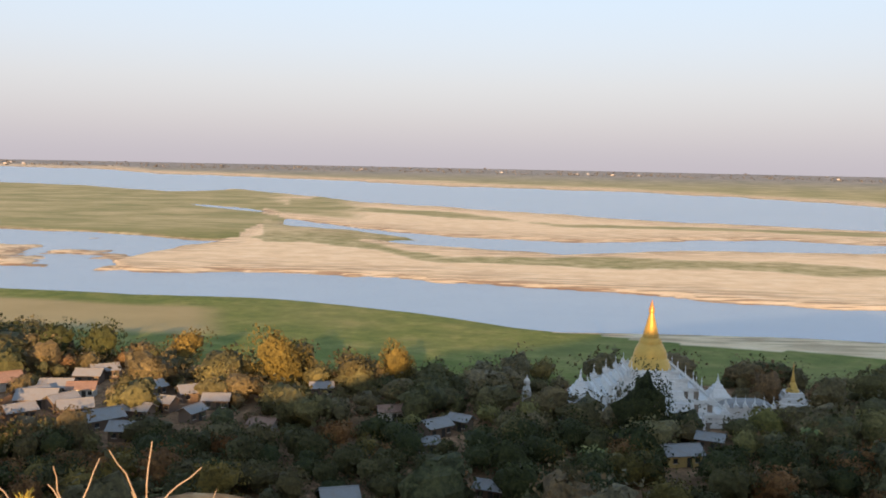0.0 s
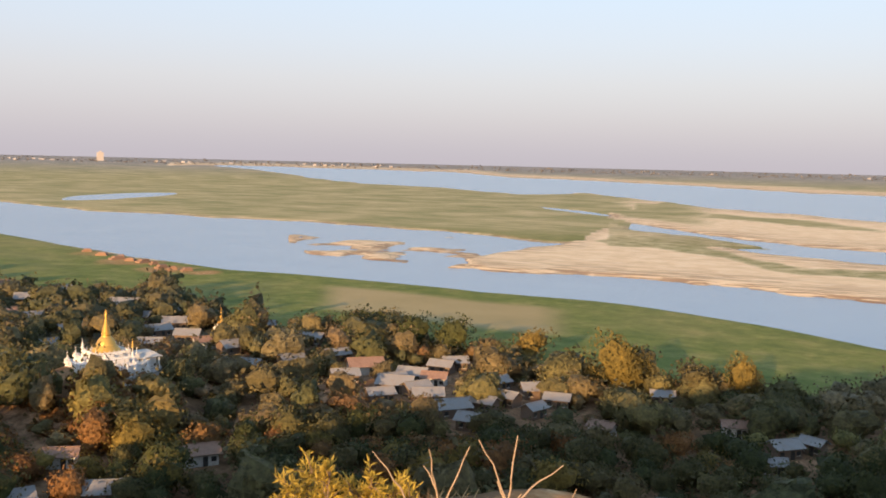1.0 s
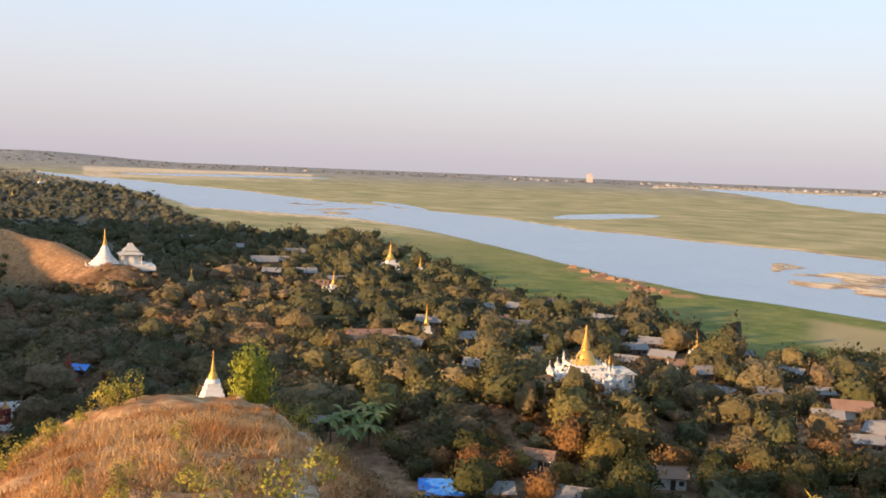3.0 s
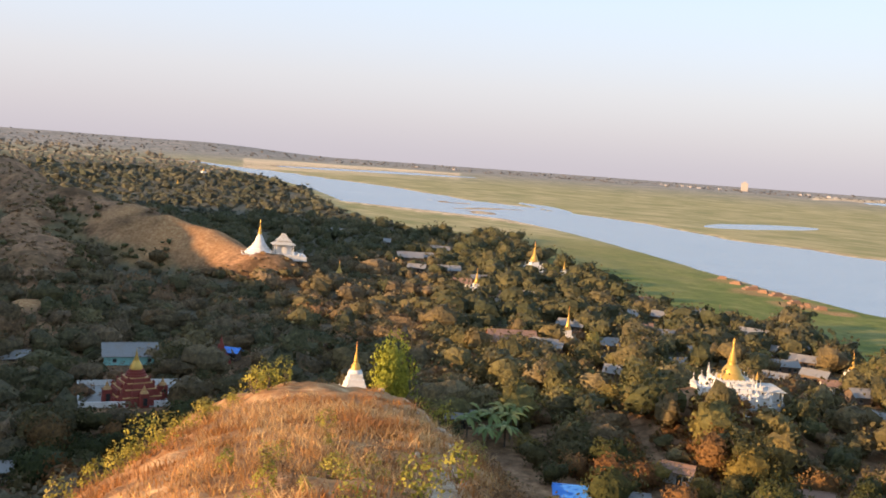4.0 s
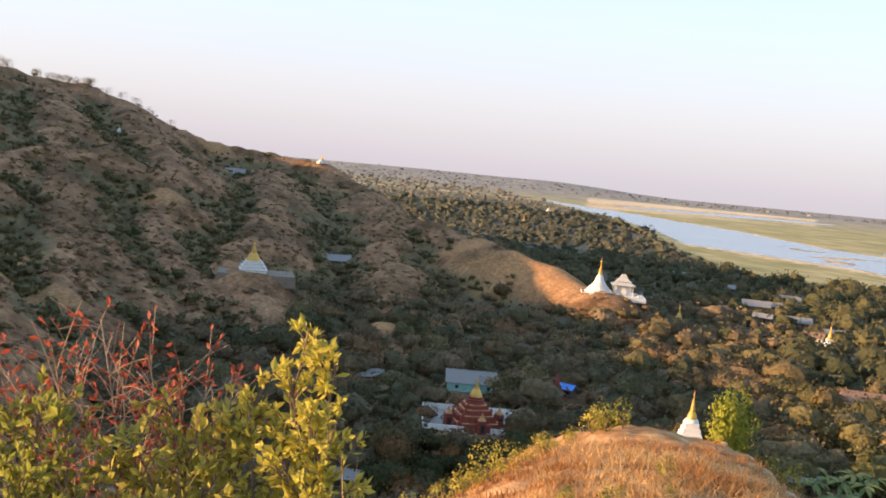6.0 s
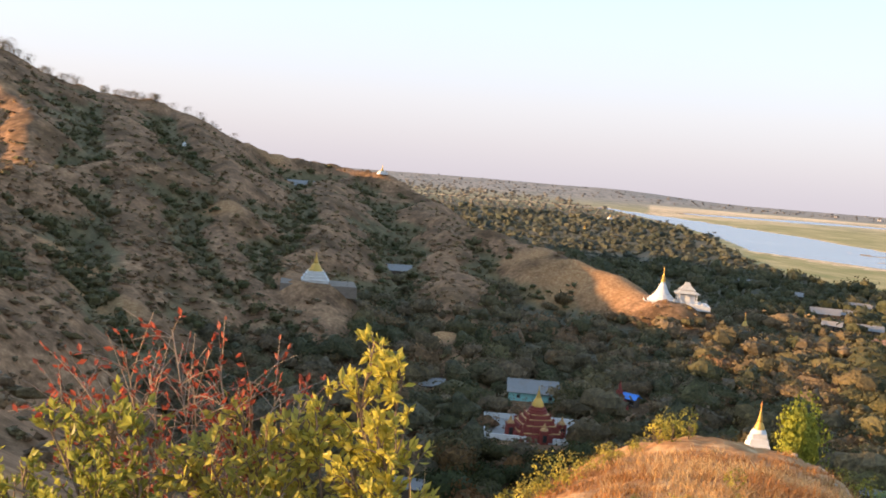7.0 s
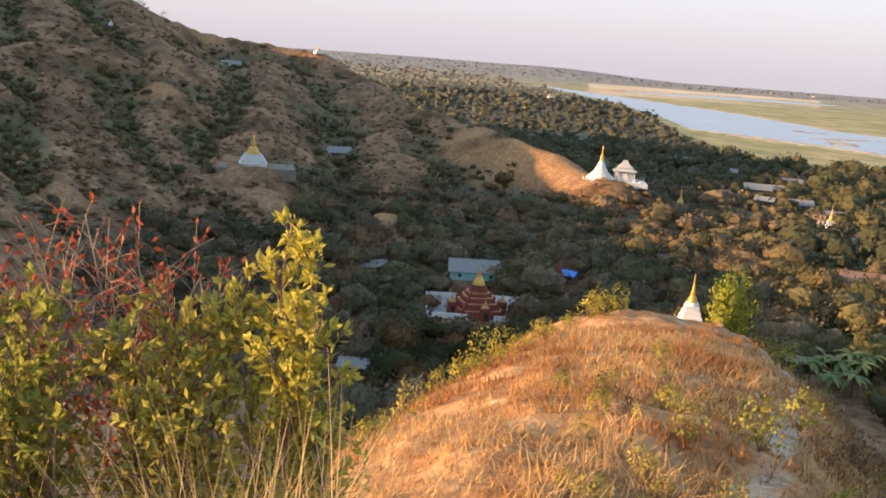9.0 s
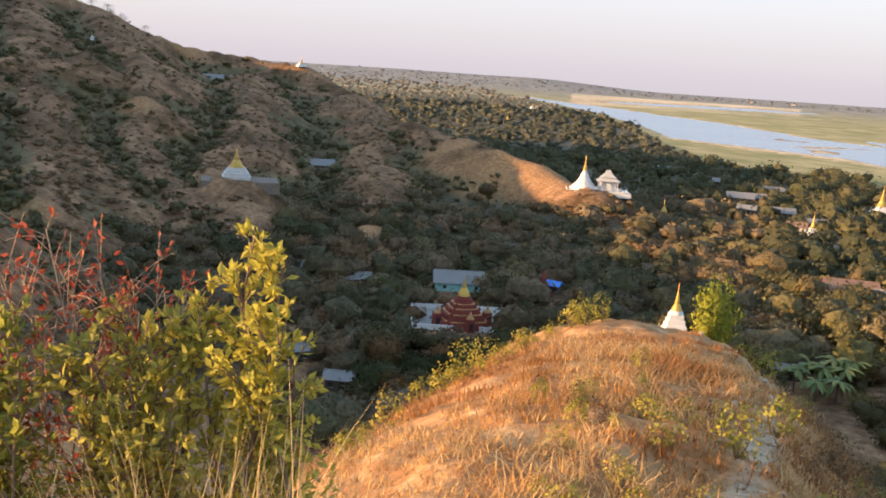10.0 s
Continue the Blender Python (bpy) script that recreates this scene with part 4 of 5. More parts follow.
        part("frame", box(bmesh.new(), 1.1, 0.05, 0.1, sx * w, -dp / 2 - 0.05, 0.88), m_lime, win)
    return root


house(19.4, 266, 6.2, "tin", 10)
house(22.9, 239, 8.4, "tin", -15)
house(21.7, 235, 6, "tin", 30)
house(20.2, 261, 6.1, "tin", -20)
house(19.6, 217, 7.6, "tin", 25)
house(18.2, 206, 6.5, "tin", -20)
house(14.5, 237, 6.9, "tin", 15)
house(14.6, 218, 5, "tin", 50)
house(7.1, 238, 5, "tin", 5)
house(0.3, 203, 6, "tin", 40)
house(0.8, 190, 4.5, "tin", 15)
house(-1.3, 208, 4.5, "tin", -30)
house(6.0, 159, 5.6, "tin", 10)
house(-3.2, 164, 4.5, "tin", -20)
house(-14.3, 193, 7, "yellow", 25)
house(-16.0, 205, 5, "tin", -10)
house(58.8, 553, 14, "tin", 8)
house(58.3, 500, 8.8, "tin", -10)
house(56.4, 500, 11, "tin", 6)
house(53.3, 415, 8.5, "rust", 5)
house(51.2, 420, 9.8, "tin", -12)
house(52.4, 311, 15, "brick", 12)
house(50.2, 306, 10, "tin", -14)
house(47.8, 384, 9, "brick", 8)
house(46.0, 390, 11, "tin", 4)
house(43.6, 398, 9.3, "tin", -6)
house(46.6, 320, 9, "tin", 20)
house(45.8, 275, 8.4, "tin", -8)
house(41.4, 324, 7.6, "tin", 15)
house(40.2, 392, 9, "rust", 5)
house(38.6, 376, 10, "tin", -20)
house(35.7, 352, 7.2, "tin", 8)
house(35.8, 332, 7.7, "tin", -5)
house(36.8, 318, 7.4, "tin", 20)
house(35.1, 308, 7.2, "tin", -15)
house(32.4, 335, 6, "tin", 10)
house(32.5, 288, 8.4, "tin", 30)
house(30.7, 324, 5.7, "tin", 5)
house(24.8, 260, 9, "rust", 12)
house(23.2, 243, 7, "tin", 30)
house(21.9, 250, 7.2, "tin", -18)
house(21.0, 228, 6.8, "tin", 5)
house(17.6, 222, 6, "tin", -30)
house(47.7, 165, 7.7, "blue", 5)
house(44.6, 166, 5.8, "tin", 10)
house(39.7, 166, 6.8, "tin", -6)
house(34.5, 184, 6.5, "rust", 12)
house(42.0, 188, 5.5, "rust", -12)
house(80.7, 257, 6.8, "tin", 10)
house(74.6, 262, 13, "teal", 4)
house(68.9, 266, 4.4, "blue", -25)
house(83.2, 474, 13, "tin", 6)
house(84.2, 188, 4.4, "tin", 20)
house(81.4, 171, 5, "tin", -10)
house(83.6, 273, 4.8, "teal", 15)
house(55.1, 210, 6, "tin", 5)
house(53.3, 416, 9.7, "rust", -8)
house(60.5, 640, 11, "tin", 4)
house(54.5, 470, 9, "tin", 12)
house(48.9, 470, 9, "tin", -5)
house(45.0, 440, 9, "rust", 8)
house(42.0, 420, 8, "tin", 10)
house(28.0, 300, 7, "tin", -20)
house(16.9, 243, 6, "tin", 40)
house(13.2, 228, 5.5, "tin", -10)
house(3.0, 215, 5, "rust", 15)
house(63.0, 700, 12, "tin", 5)
house(57.0, 610, 12, "tin", -6)
house(26.5, 275, 6.5, "tin", 22)
house(10.5, 205, 5, "rust", -25)
house(43.2, 352, 8, "tin", 12)
house(37.8, 346, 7, "tin", -18)
house(44.9, 362, 8, "rust", 6)
house(42.4, 300, 7, "tin", 24)
house(37.2, 296, 6.5, "tin", -10)
house(34.2, 296, 6, "rust", 18)
house(48.9, 352, 9, "tin", -14)
house(50.6, 372, 9, "tin", 9)
house(55.6, 450, 9, "rust", -6)
house(52.2, 452, 9, "tin", 14)
house(29.2, 268, 6.5, "tin", 30)
house(31.6, 262, 6, "tin", -25)
house(26.0, 248, 6.5, "tin", 10)
house(57.6, 560, 11, "tin", 5)
house(20.6, 246, 6, "rust", -12)
house(23.9, 228, 6, "tin", 20)
house(16.2, 228, 5.5, "tin", -34)
house(89.2, 785, 22, "tin", 8)


# ---- trees and plants ----
def soup(name, quads, mat, tint=None):
    """One mesh of many loose leaves: an array (n, 4 or 3, 3)."""
    outward = quads[:, 4] if quads.shape[1] == 5 else None
    quads = quads[:, :4]
    k = quads.shape[1]
    nq = len(quads)
    me = bpy.data.meshes.new(name)
    me.vertices.add(nq * k)
    me.vertices.foreach_set("co", quads.astype(np.float32).ravel())
    me.loops.add(nq * k)
    me.loops.foreach_set("vertex_index", np.arange(nq * k))
    me.polygons.add(nq)
    me.polygons.foreach_set("loop_start", np.arange(0, nq * k, k))
    me.update(calc_edges=True)
    if tint is not None:
        me.attributes.new("tint", "FLOAT", "FACE").data.foreach_set("value", tint.astype(np.float32))
    me.materials.append(mat)
    if outward is not None:
        # clumps shade as parts of one rounded mass
        nn = outward / np.maximum(np.linalg.norm(outward, axis=1, keepdims=True), 1e-6)
        me.attributes.new("custom_normal", "FLOAT_VECTOR", "POINT").data.foreach_set("vector", np.repeat(nn, k, axis=0).astype(np.float32).ravel())
    return me


def crown_leaves(rng, count, size, lobes=8, wide=1.0, tall=0.8, lift=0.35, around=10, rows=6):
    """A crown of radius about 1 that starts at z = lift: a lumpy inner mass of several lobes, hung with leaf clumps."""
    centre = rng.normal(0, 1, (lobes, 3)) * (0.47 * wide, 0.47 * wide, 0.30 * tall)
    rad = rng.uniform(0.26, 0.54, lobes)
    heart = np.array([0, 0, lift + 0.6 * tall])

    def surface(way):
        """How far the crown reaches from its heart along these ways."""
        r = (way @ centre.T) + rad[None, :] * np.sqrt(np.clip(1 - ((centre ** 2).sum(1)[None, :] - (way @ centre.T) ** 2) / rad[None, :] ** 2, 0.04, None))
        return r.max(1)
    th, ph = np.linspace(0, 2 * math.pi, around + 1), np.linspace(0.02, math.pi - 0.35, rows + 1)
    T, P = np.meshgrid(th, ph, indexing="ij")
    way = np.stack([np.cos(T) * np.sin(P), np.sin(T) * np.sin(P), np.cos(P)], -1)
    flat_way = way.reshape(-1, 3)
    r = (surface(flat_way) * rng.uniform(0.62, 0.84, len(flat_way))).reshape(way.shape[:2])
    r[-1] = r[0]
    pts = heart + way * r[..., None] * (wide, wide, tall)
    q = np.stack([pts[:-1, :-1], pts[:-1, 1:], pts[1:, 1:], pts[1:, :-1], way[:-1, :-1] + way[1:, 1:]], 2).reshape(-1, 5, 3)
    nrm = rng.normal(0, 1, (count, 3))
    nrm[:, 2] = nrm[:, 2] * 0.9 + 0.3
    nrm /= np.linalg.norm(nrm, axis=1, keepdims=True)
    p = heart + nrm * (surface(nrm) * rng.uniform(0.76, 1.17, count))[:, None] * (wide, wide, tall)
    p[:, 2] = np.maximum(p[:, 2], lift * 0.5)
    return np.concatenate([q, leaves_at(rng, p, nrm, size, mass=True)])


def leaves_at(rng, p, nrm, size, flat=0.8, long=1.0, mass=False):
    count = len(p)
    nn = nrm * flat + rng.normal(0, 0.6, (count, 3))
    nn /= np.linalg.norm(nn, axis=1, keepdims=True)
    u = np.cross(nn, rng.normal(0, 1, (count, 3)))
    u /= np.linalg.norm(u, axis=1, keepdims=True)
    w = np.cross(nn, u)
    s = np.broadcast_to(np.asarray(size) * rng.uniform(0.6, 1.3, count), (count,))[:, None]
    bend = nn * s * rng.uniform(-0.35, 0.35, (count, 1))
    if not mass:
        return np.stack([p - u * s * long, p - w * s * 0.7 + bend, p + u * s * long, p + w * s * 0.7 + bend], 1)
    turn_back = np.sign((nn * nrm).sum(1, keepdims=True))
    w = w * np.where(turn_back == 0, 1, turn_back)
    return np.stack([p - u * s * long, p - w * s * 0.7 + bend, p + u * s * long, p + w * s * 0.7 + bend, nrm * 0.85 + nn * turn_back * 0.3], 1)


def trunk_mesh(rng, h, r, limbs=4):
    bm = bmesh.new()

    def limb(p0, p1, r0, r1, sides=6):
        ax = (p1 - p0).normalized()
        q = ax.to_track_quat("Z", "Y").to_matrix()
        a = [bm.verts.new(p0 + q @ Vector((r0 * math.cos(i * 2 * math.pi / sides), r0 * math.sin(i * 2 * math.pi / sides), 0))) for i in range(sides)]
        b3 = [bm.verts.new(p1 + q @ Vector((r1 * math.cos(i * 2 * math.pi / sides), r1 * math.sin(i * 2 * math.pi / sides), 0))) for i in range(sides)]
        for i in range(sides):
            bm.faces.new((a[i], a[(i + 1) % sides], b3[(i + 1) % sides], b3[i]))
    fork = Vector((rng.uniform(-0.1, 0.1) * h, rng.uniform(-0.1, 0.1) * h, h * 0.42))
    limb(Vector((0, 0, -0.4)), fork, r, r * 0.7, 8)
    for i in range(limbs):
        a = i * 2 * math.pi / limbs + rng.uniform(-0.5, 0.5)
        e = fork + Vector((math.cos(a) * h * 0.28, math.sin(a) * h * 0.28, h * rng.uniform(0.25, 0.42)))
        limb(fork, e, r * 0.5, r * 0.2, 5)
        limb(e, e + Vector((math.cos(a + 0.6) * h * 0.14, math.sin(a + 0.6) * h * 0.14, h * 0.12)), r * 0.2, r * 0.06, 4)
    me = bpy.data.meshes.new("trunk")
    bm.to_mesh(me), bm.free()
    me.materials.append(m_bark)
    return me


def shades(*cols):
    k = len(cols)
    return [(i / (k - 1), c) for i, c in enumerate(cols)]


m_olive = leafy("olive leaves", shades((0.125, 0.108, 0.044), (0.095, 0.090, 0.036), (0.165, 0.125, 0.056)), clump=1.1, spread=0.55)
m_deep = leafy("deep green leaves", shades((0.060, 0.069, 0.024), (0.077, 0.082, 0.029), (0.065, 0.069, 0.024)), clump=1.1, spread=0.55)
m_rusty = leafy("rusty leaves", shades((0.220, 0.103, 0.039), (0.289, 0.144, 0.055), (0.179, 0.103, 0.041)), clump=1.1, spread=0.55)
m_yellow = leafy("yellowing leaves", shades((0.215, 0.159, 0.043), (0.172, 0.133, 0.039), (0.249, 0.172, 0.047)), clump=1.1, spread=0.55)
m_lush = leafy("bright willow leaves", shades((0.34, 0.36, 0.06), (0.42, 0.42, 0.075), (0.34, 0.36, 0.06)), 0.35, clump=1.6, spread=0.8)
m_frond = leafy("palm fronds", shades((0.126, 0.162, 0.054), (0.180, 0.216, 0.072), (0.288, 0.252, 0.090)), 0.2, 0.5)

KINDS = (("olive", m_olive, "dusty olive-green broadleaf tree in the village woods"), ("deep", m_deep, "dense dark green tree in the village woods"), ("rusty", m_rusty, "dry tree with rust-brown foliage"), ("yellow", m_yellow, "tree with yellowing dry-season foliage"))
rng = np.random.default_rng(11)
TREES = {}
for key, mat, label in KINDS:
    for v2 in range(2):
        TREES[key, v2] = (trunk_mesh(rng, 5.5, 0.24), soup("crown", crown_leaves(rng, 560, 0.066, 11, 1.0, 0.95, 0.12, 13, 7) * 4.0, mat), label)


def tree(bearing, d, size, key="olive", label="", group="trees of the village woods", tall=1.0, z=None):
    """A tree of crown radius about 4 m times size."""
    x, y = polar(bearing, d)
    tm, cm, lab = TREES[key, int(rng.integers(0, 2)) if (key, 1) in TREES else 0]
    root = tagged(new("tree"), label or lab, "tree", group)
    root.matrix_basis = pose(float(x), float(y), ground_at(x, y) if z is None else z, 0, 0, float(rng.uniform(0, 360))) @ Matrix.Diagonal((size, size, size * tall, 1))
    for nm, me in (("trunk", tm), ("crown", cm)):
        o = new(nm, me)
        o.parent = root
    return root


# what must stay clear of trees: bearing, distance, half-width in degrees, depth in front
CLEAR = [(-12.35, 238, 5.0, 24, 24), (-20.3, 252, 1.3, 26, 10), (39.6, 232, 3.3, 17, 14), (67, 420, 2.0, 9, 18), (74.2, 224, 3.1, 19, 12), (59.5, 174, 1.7, 16, 5), (87.9, 330, 2.4, 14, 14), (61.55, 165, 0.9, 10, 6), (-5.2, 236, 0.7, 14, 5), (51.4, 548, 0.8, 60, 14), (49.6, 545, 0.5, 40, 8), (33.25, 325, 0.5, 20, 6), (49.1, 330, 0.35, 10, 4), (54.7, 440, 0.35, 20, 5), (69.5, 262, 1.0, 16, 6), (62.9, 452, 0.5, 30, 6), (53.2, 204, 1.9, 34, 6), (-14.8, 198, 1.7, 26, 6)]
for o in bpy.data.objects:
    if o.name.split(".")[0] == "house":
        x, y, _ = o.matrix_basis.translation
        dd0 = math.hypot(x, y)
        CLEAR.append((float(angle_of(np.array([x]), np.array([y]))[0]), dd0, math.degrees(3.6 / dd0), (10 + dd0 * 0.022) if dd0 > 172 else 24, 4))


def open_spot(a, d):
    ok = np.ones(len(a), bool)
    for ca, cd, hw, front, back in CLEAR:
        ok &= ~((np.abs((a - ca)) < hw) & (d > cd - front) & (d < cd + back))
    return ok


# scattered positions on a grid that widens with distance
spots = []
r0 = 128.0
while r0 < 4300:
    gap = max(6.5, (0.0182 if r0 < 700 else 0.0150) * r0)
    ang = math.degrees(gap / r0)
    cols = np.arange(-29, 112, ang)
    a = cols + rng.uniform(-0.45, 0.45, len(cols)) * ang
    d = r0 + rng.uniform(-0.5, 0.5, len(cols)) * gap
    spots.append(np.stack([a, d], 1))
    r0 += gap
spots = np.concatenate(spots)
sx0, sy0 = polar(spots[:, 0], spots[:, 1])
hh0 = hill_height(sx0, sy0)
inside_line = spots[:, 1] < knots(spots[:, 0], TREELINE) * (1 + 0.05 * fbm(sx0, sy0, 60, 3))
patch = fbm(sx0, sy0, 45, 3, 2)
woods = inside_line & (hh0 < 9) & (rng.random(len(spots)) < np.where(spots[:, 1] > 1100, 0.8, 0.92)) & (patch > -0.62)
woods |= inside_line & (spots[:, 0] < 66) & (hh0 >= 9) & (rng.random(len(spots)) < 0.7)
keep = woods & open_spot(spots[:, 0], spots[:, 1])
field_trees = (~inside_line) & (spots[:, 1] < 0.93 * knots(spots[:, 0], NEAR_SHORE)) & (spots[:, 0] < 50) & (rng.random(len(spots)) < 0.003)
wood = spots[keep | field_trees]
near = (wood[:, 1] > 158) & (wood[:, 1] < 196) & (wood[:, 0] > -26) & (wood[:, 0] < 80)
near_ids = np.flatnonzero(near)[:300]
is_near = np.zeros(len(wood), bool)
is_near[near_ids] = True
for a, d in wood[is_near]:
    x, y = polar(a, d)
    rusty_zone = 34 < a < 47 and d > 180
    key = rng.choice(("olive", "deep", "rusty", "yellow"), p=(0.3, 0.1, 0.42, 0.18) if rusty_zone else (0.42, 0.38, 0.12, 0.08))
    tree(a, d, float(rng.uniform(0.7, 1.35)), str(key), tall=float(rng.uniform(0.8, 1.15)))


def forest(name, pos, leaf_count, leaf_size, radius, mat, label, category, tall=(0.7, 1.2), lift=0.2):
    """Many trees or bushes as one mesh."""
    x, y = polar(pos[:, 0], pos[:, 1])
    z = land(x, y, False)[0]
    protos = [crown_leaves(rng, leaf_count, leaf_size, 9 if leaf_count > 40 else 5, 1.0, 0.9, lift, *((11, 6) if leaf_count > 100 else (8, 5) if leaf_count > 40 else (6, 4) if leaf_count > 10 else (5, 3))) for _ in range(12)]
    allq, allt = [], []
    shade = fbm(x, y, 70, 3, 5) * 0.35
    for i in range(len(pos)):
        r = (radius[0] + (radius[1] - radius[0]) * rng.random() ** 1.7) * (1 if pos[i, 1] < 900 else pos[i, 1] / 900)
        c, s = math.cos(i * 2.4), math.sin(i * 2.4)
        q = protos[int(rng.integers(0, 12))] * (r * rng.uniform(0.75, 1.3), r * rng.uniform(0.75, 1.3), r * rng.uniform(*tall))
        q = np.stack([q[..., 0] * c - q[..., 1] * s, q[..., 0] * s + q[..., 1] * c, q[..., 2]], -1)
        q[:, :4] += (x[i], y[i], z[i] - 0.2)
        allq.append(q)
        allt.append(np.full(len(q), (rng.random() * 0.75 + shade[i]) % 1.0))
    return tagged(new(name, soup(name, np.concatenate(allq), mat, np.concatenate(allt))), label, category, kind="stuff")


rest = wood[~is_near]
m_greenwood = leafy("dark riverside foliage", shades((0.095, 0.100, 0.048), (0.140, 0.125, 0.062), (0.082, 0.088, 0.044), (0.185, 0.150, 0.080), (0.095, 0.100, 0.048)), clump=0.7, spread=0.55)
dry_zone = (rest[:, 0] > 57) & (rest[:, 1] < 520)
forest("woods", rest[(rest[:, 1] < 330) & ~dry_zone], 190, 0.074, (2.0, 7.6), m_leaf, "dusty olive and brown trees round the village", "trees", (0.75, 1.25), 0.08)
forest("woods", rest[(rest[:, 1] < 330) & dry_zone], 170, 0.078, (2.0, 7.2), m_drywood, "brown dry-season woodland below the hills", "trees", (0.7, 1.15), 0.05)
forest("woods", rest[(rest[:, 1] >= 330) & dry_zone], 64, 0.12, (2.0, 7.2), m_drywood, "brown dry-season woodland at the foot of the ridge", "trees", (0.6, 1.0), 0.05)
forest("woods", rest[(rest[:, 1] >= 330) & (rest[:, 1] < 800) & ~dry_zone], 64, 0.12, (2.4, 8.4), m_greenwood, "dark village woods along the river", "trees", (0.7, 1.15), 0.05)
# aerial haze is painted into these foliage colours: greyer for the farther woods
m_far = leafy("far hazed woods", shades((0.17, 0.16, 0.14), (0.23, 0.205, 0.17), (0.19, 0.175, 0.155)), 0.1, clump=0.12, spread=0.5)
m_mid = leafy("hazed woods on the plain", shades((0.080, 0.090, 0.062), (0.125, 0.118, 0.084), (0.092, 0.100, 0.070)), 0.1, clump=0.25, spread=0.5)
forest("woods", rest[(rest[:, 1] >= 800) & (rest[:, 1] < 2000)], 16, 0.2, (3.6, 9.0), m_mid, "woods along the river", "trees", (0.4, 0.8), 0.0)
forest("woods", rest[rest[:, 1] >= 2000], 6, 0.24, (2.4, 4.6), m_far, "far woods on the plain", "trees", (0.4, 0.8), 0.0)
# scrub on the hills
sc = []
r0 = 60.0
while r0 < 930:
    gap = max(3.5, 0.0102 * r0)
    ang = math.degrees(gap / r0)
    cols = np.arange(64, 114, ang)
    sc.append(np.stack([cols + rng.uniform(-0.5, 0.5, len(cols)) * ang, r0 + rng.uniform(-0.5, 0.5, len(cols)) * gap], 1))
    r0 += gap
sc = np.concatenate(sc)
x, y = polar(sc[:, 0], sc[:, 1])
hs = hill_height(x, y)
up = fbm(x, y, 38, 4, 3)
cover0 = land(x, y)[1]["bare"]
lift0 = knobs(x, y)
sc = sc[((hs > 5) & ((sc[:, 1] > 175) | (sc[:, 0] > 94))) & (up - 0.12 * lift0 > -0.42 - 0.4 * rng.random(len(sc))) & (cover0 < 0.3) & open_spot(sc[:, 0], sc[:, 1]) & (rng.random(len(sc)) < 0.85)]
forest("scrub", sc, 8, 0.27, (0.9, 2.9), m_scrub, "dry brown and olive scrub over the hillside", "scrub", (0.4, 0.7), 0.05)
thin = np.stack([rng.uniform(68, 112, 9000), rng.uniform(220, 860, 9000)], 1)
x, y = polar(thin[:, 0], thin[:, 1])
thin = thin[(hill_height(x, y) > 5) & open_spot(thin[:, 0], thin[:, 1]) & (knobs(x, y) + 2.2 * fbm(x, y, 30, 3, 9) < rng.uniform(-1.6, 0.0, len(thin)))]
m_green = leafy("green hillside bushes", shades((0.142, 0.124, 0.057), (0.108, 0.111, 0.046), (0.203, 0.159, 0.076)), 0.2, clump=0.9, spread=0.55)
forest("scrub", thin, 20, 0.19, (1.3, 3.8), m_green, "scattered green bushes on the hillside", "scrub", (0.7, 1.0), 0.08)

# far woods along the opposite bank, with the haze painted into their grey leaves
band = np.stack([rng.uniform(-30, 92, 1700), 3900 + np.abs(rng.normal(0, 420, 1700))], 1)
band = band[band[:, 1] < 4850]
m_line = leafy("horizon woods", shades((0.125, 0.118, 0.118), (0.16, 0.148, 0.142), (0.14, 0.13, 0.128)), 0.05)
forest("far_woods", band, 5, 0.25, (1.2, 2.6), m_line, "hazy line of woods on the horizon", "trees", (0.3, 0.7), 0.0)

kn = np.stack([rng.uniform(35.5, 44, 170), rng.uniform(203, 224, 170)], 1)
forest("scrub", kn, 50, 0.12, (0.9, 2.3), m_rusty, "rust-brown bushes on the slope of the knoll", "scrub", (0.6, 1.0), 0.05)

# single trees that stand out
TREES["dense", 0] = (trunk_mesh(rng, 5.5, 0.26), soup("crown", crown_leaves(rng, 1500, 0.05, 12, 1.0, 0.95, 0.15, 18, 10) * 4.0, m_deep), "dense dark green tree")
TREES["round", 0] = (trunk_mesh(rng, 5.5, 0.26), soup("crown", crown_leaves(rng, 1500, 0.045, 12, 1.0, 1.0, 0.15, 18, 10) * 4.0, m_yellow), "large rounded sunlit tree")
tree(9.5, 248, 2.0, "round", "huge rounded tree at the edge of the fields", tall=1.25)
tree(5.0, 240, 1.5, "olive", "broad olive tree at the edge of the fields", tall=1.2)
tree(2.6, 246, 1.35, "round", "broad sunlit tree at the edge of the fields", tall=1.5)
tree(-12.4, 206, 1.5, "dense", "dark spreading tree in front of the great stupa", tall=1.4)
tree(19.5, 285, 1.7, "deep", "dark spreading tree beside the dry field", tall=1.2)
tree(22.0, 292, 1.6, "deep", "dark spreading tree beside the dry field", tall=1.2)
tree(25.2, 300, 1.7, "deep", "dark spreading tree beside the dry field", tall=1.2)
tree(15.0, 285, 1.5, "yellow", "pale dry tree beside the dry field", tall=1.1)
tree(38.6, 196, 1.7, "olive", "large olive tree below the gilded temple")
tree(46.2, 236, 1.1, "yellow", "bright yellow-brown tree near the gilded temple")
tree(72.0, 246, 1.5, "olive", "round olive tree beside the red temple")
tree(71.0, 200, 1.1, "yellow", "sparse yellow-green tree before the red temple")
TREES["lush", 0] = (trunk_mesh(rng, 5.5, 0.2), soup("crown", crown_leaves(rng, 1100, 0.055, 10, 0.85, 1.1, 0.1, 14, 9) * 4.0, m_lush), "bright yellow-green willow-like tree")
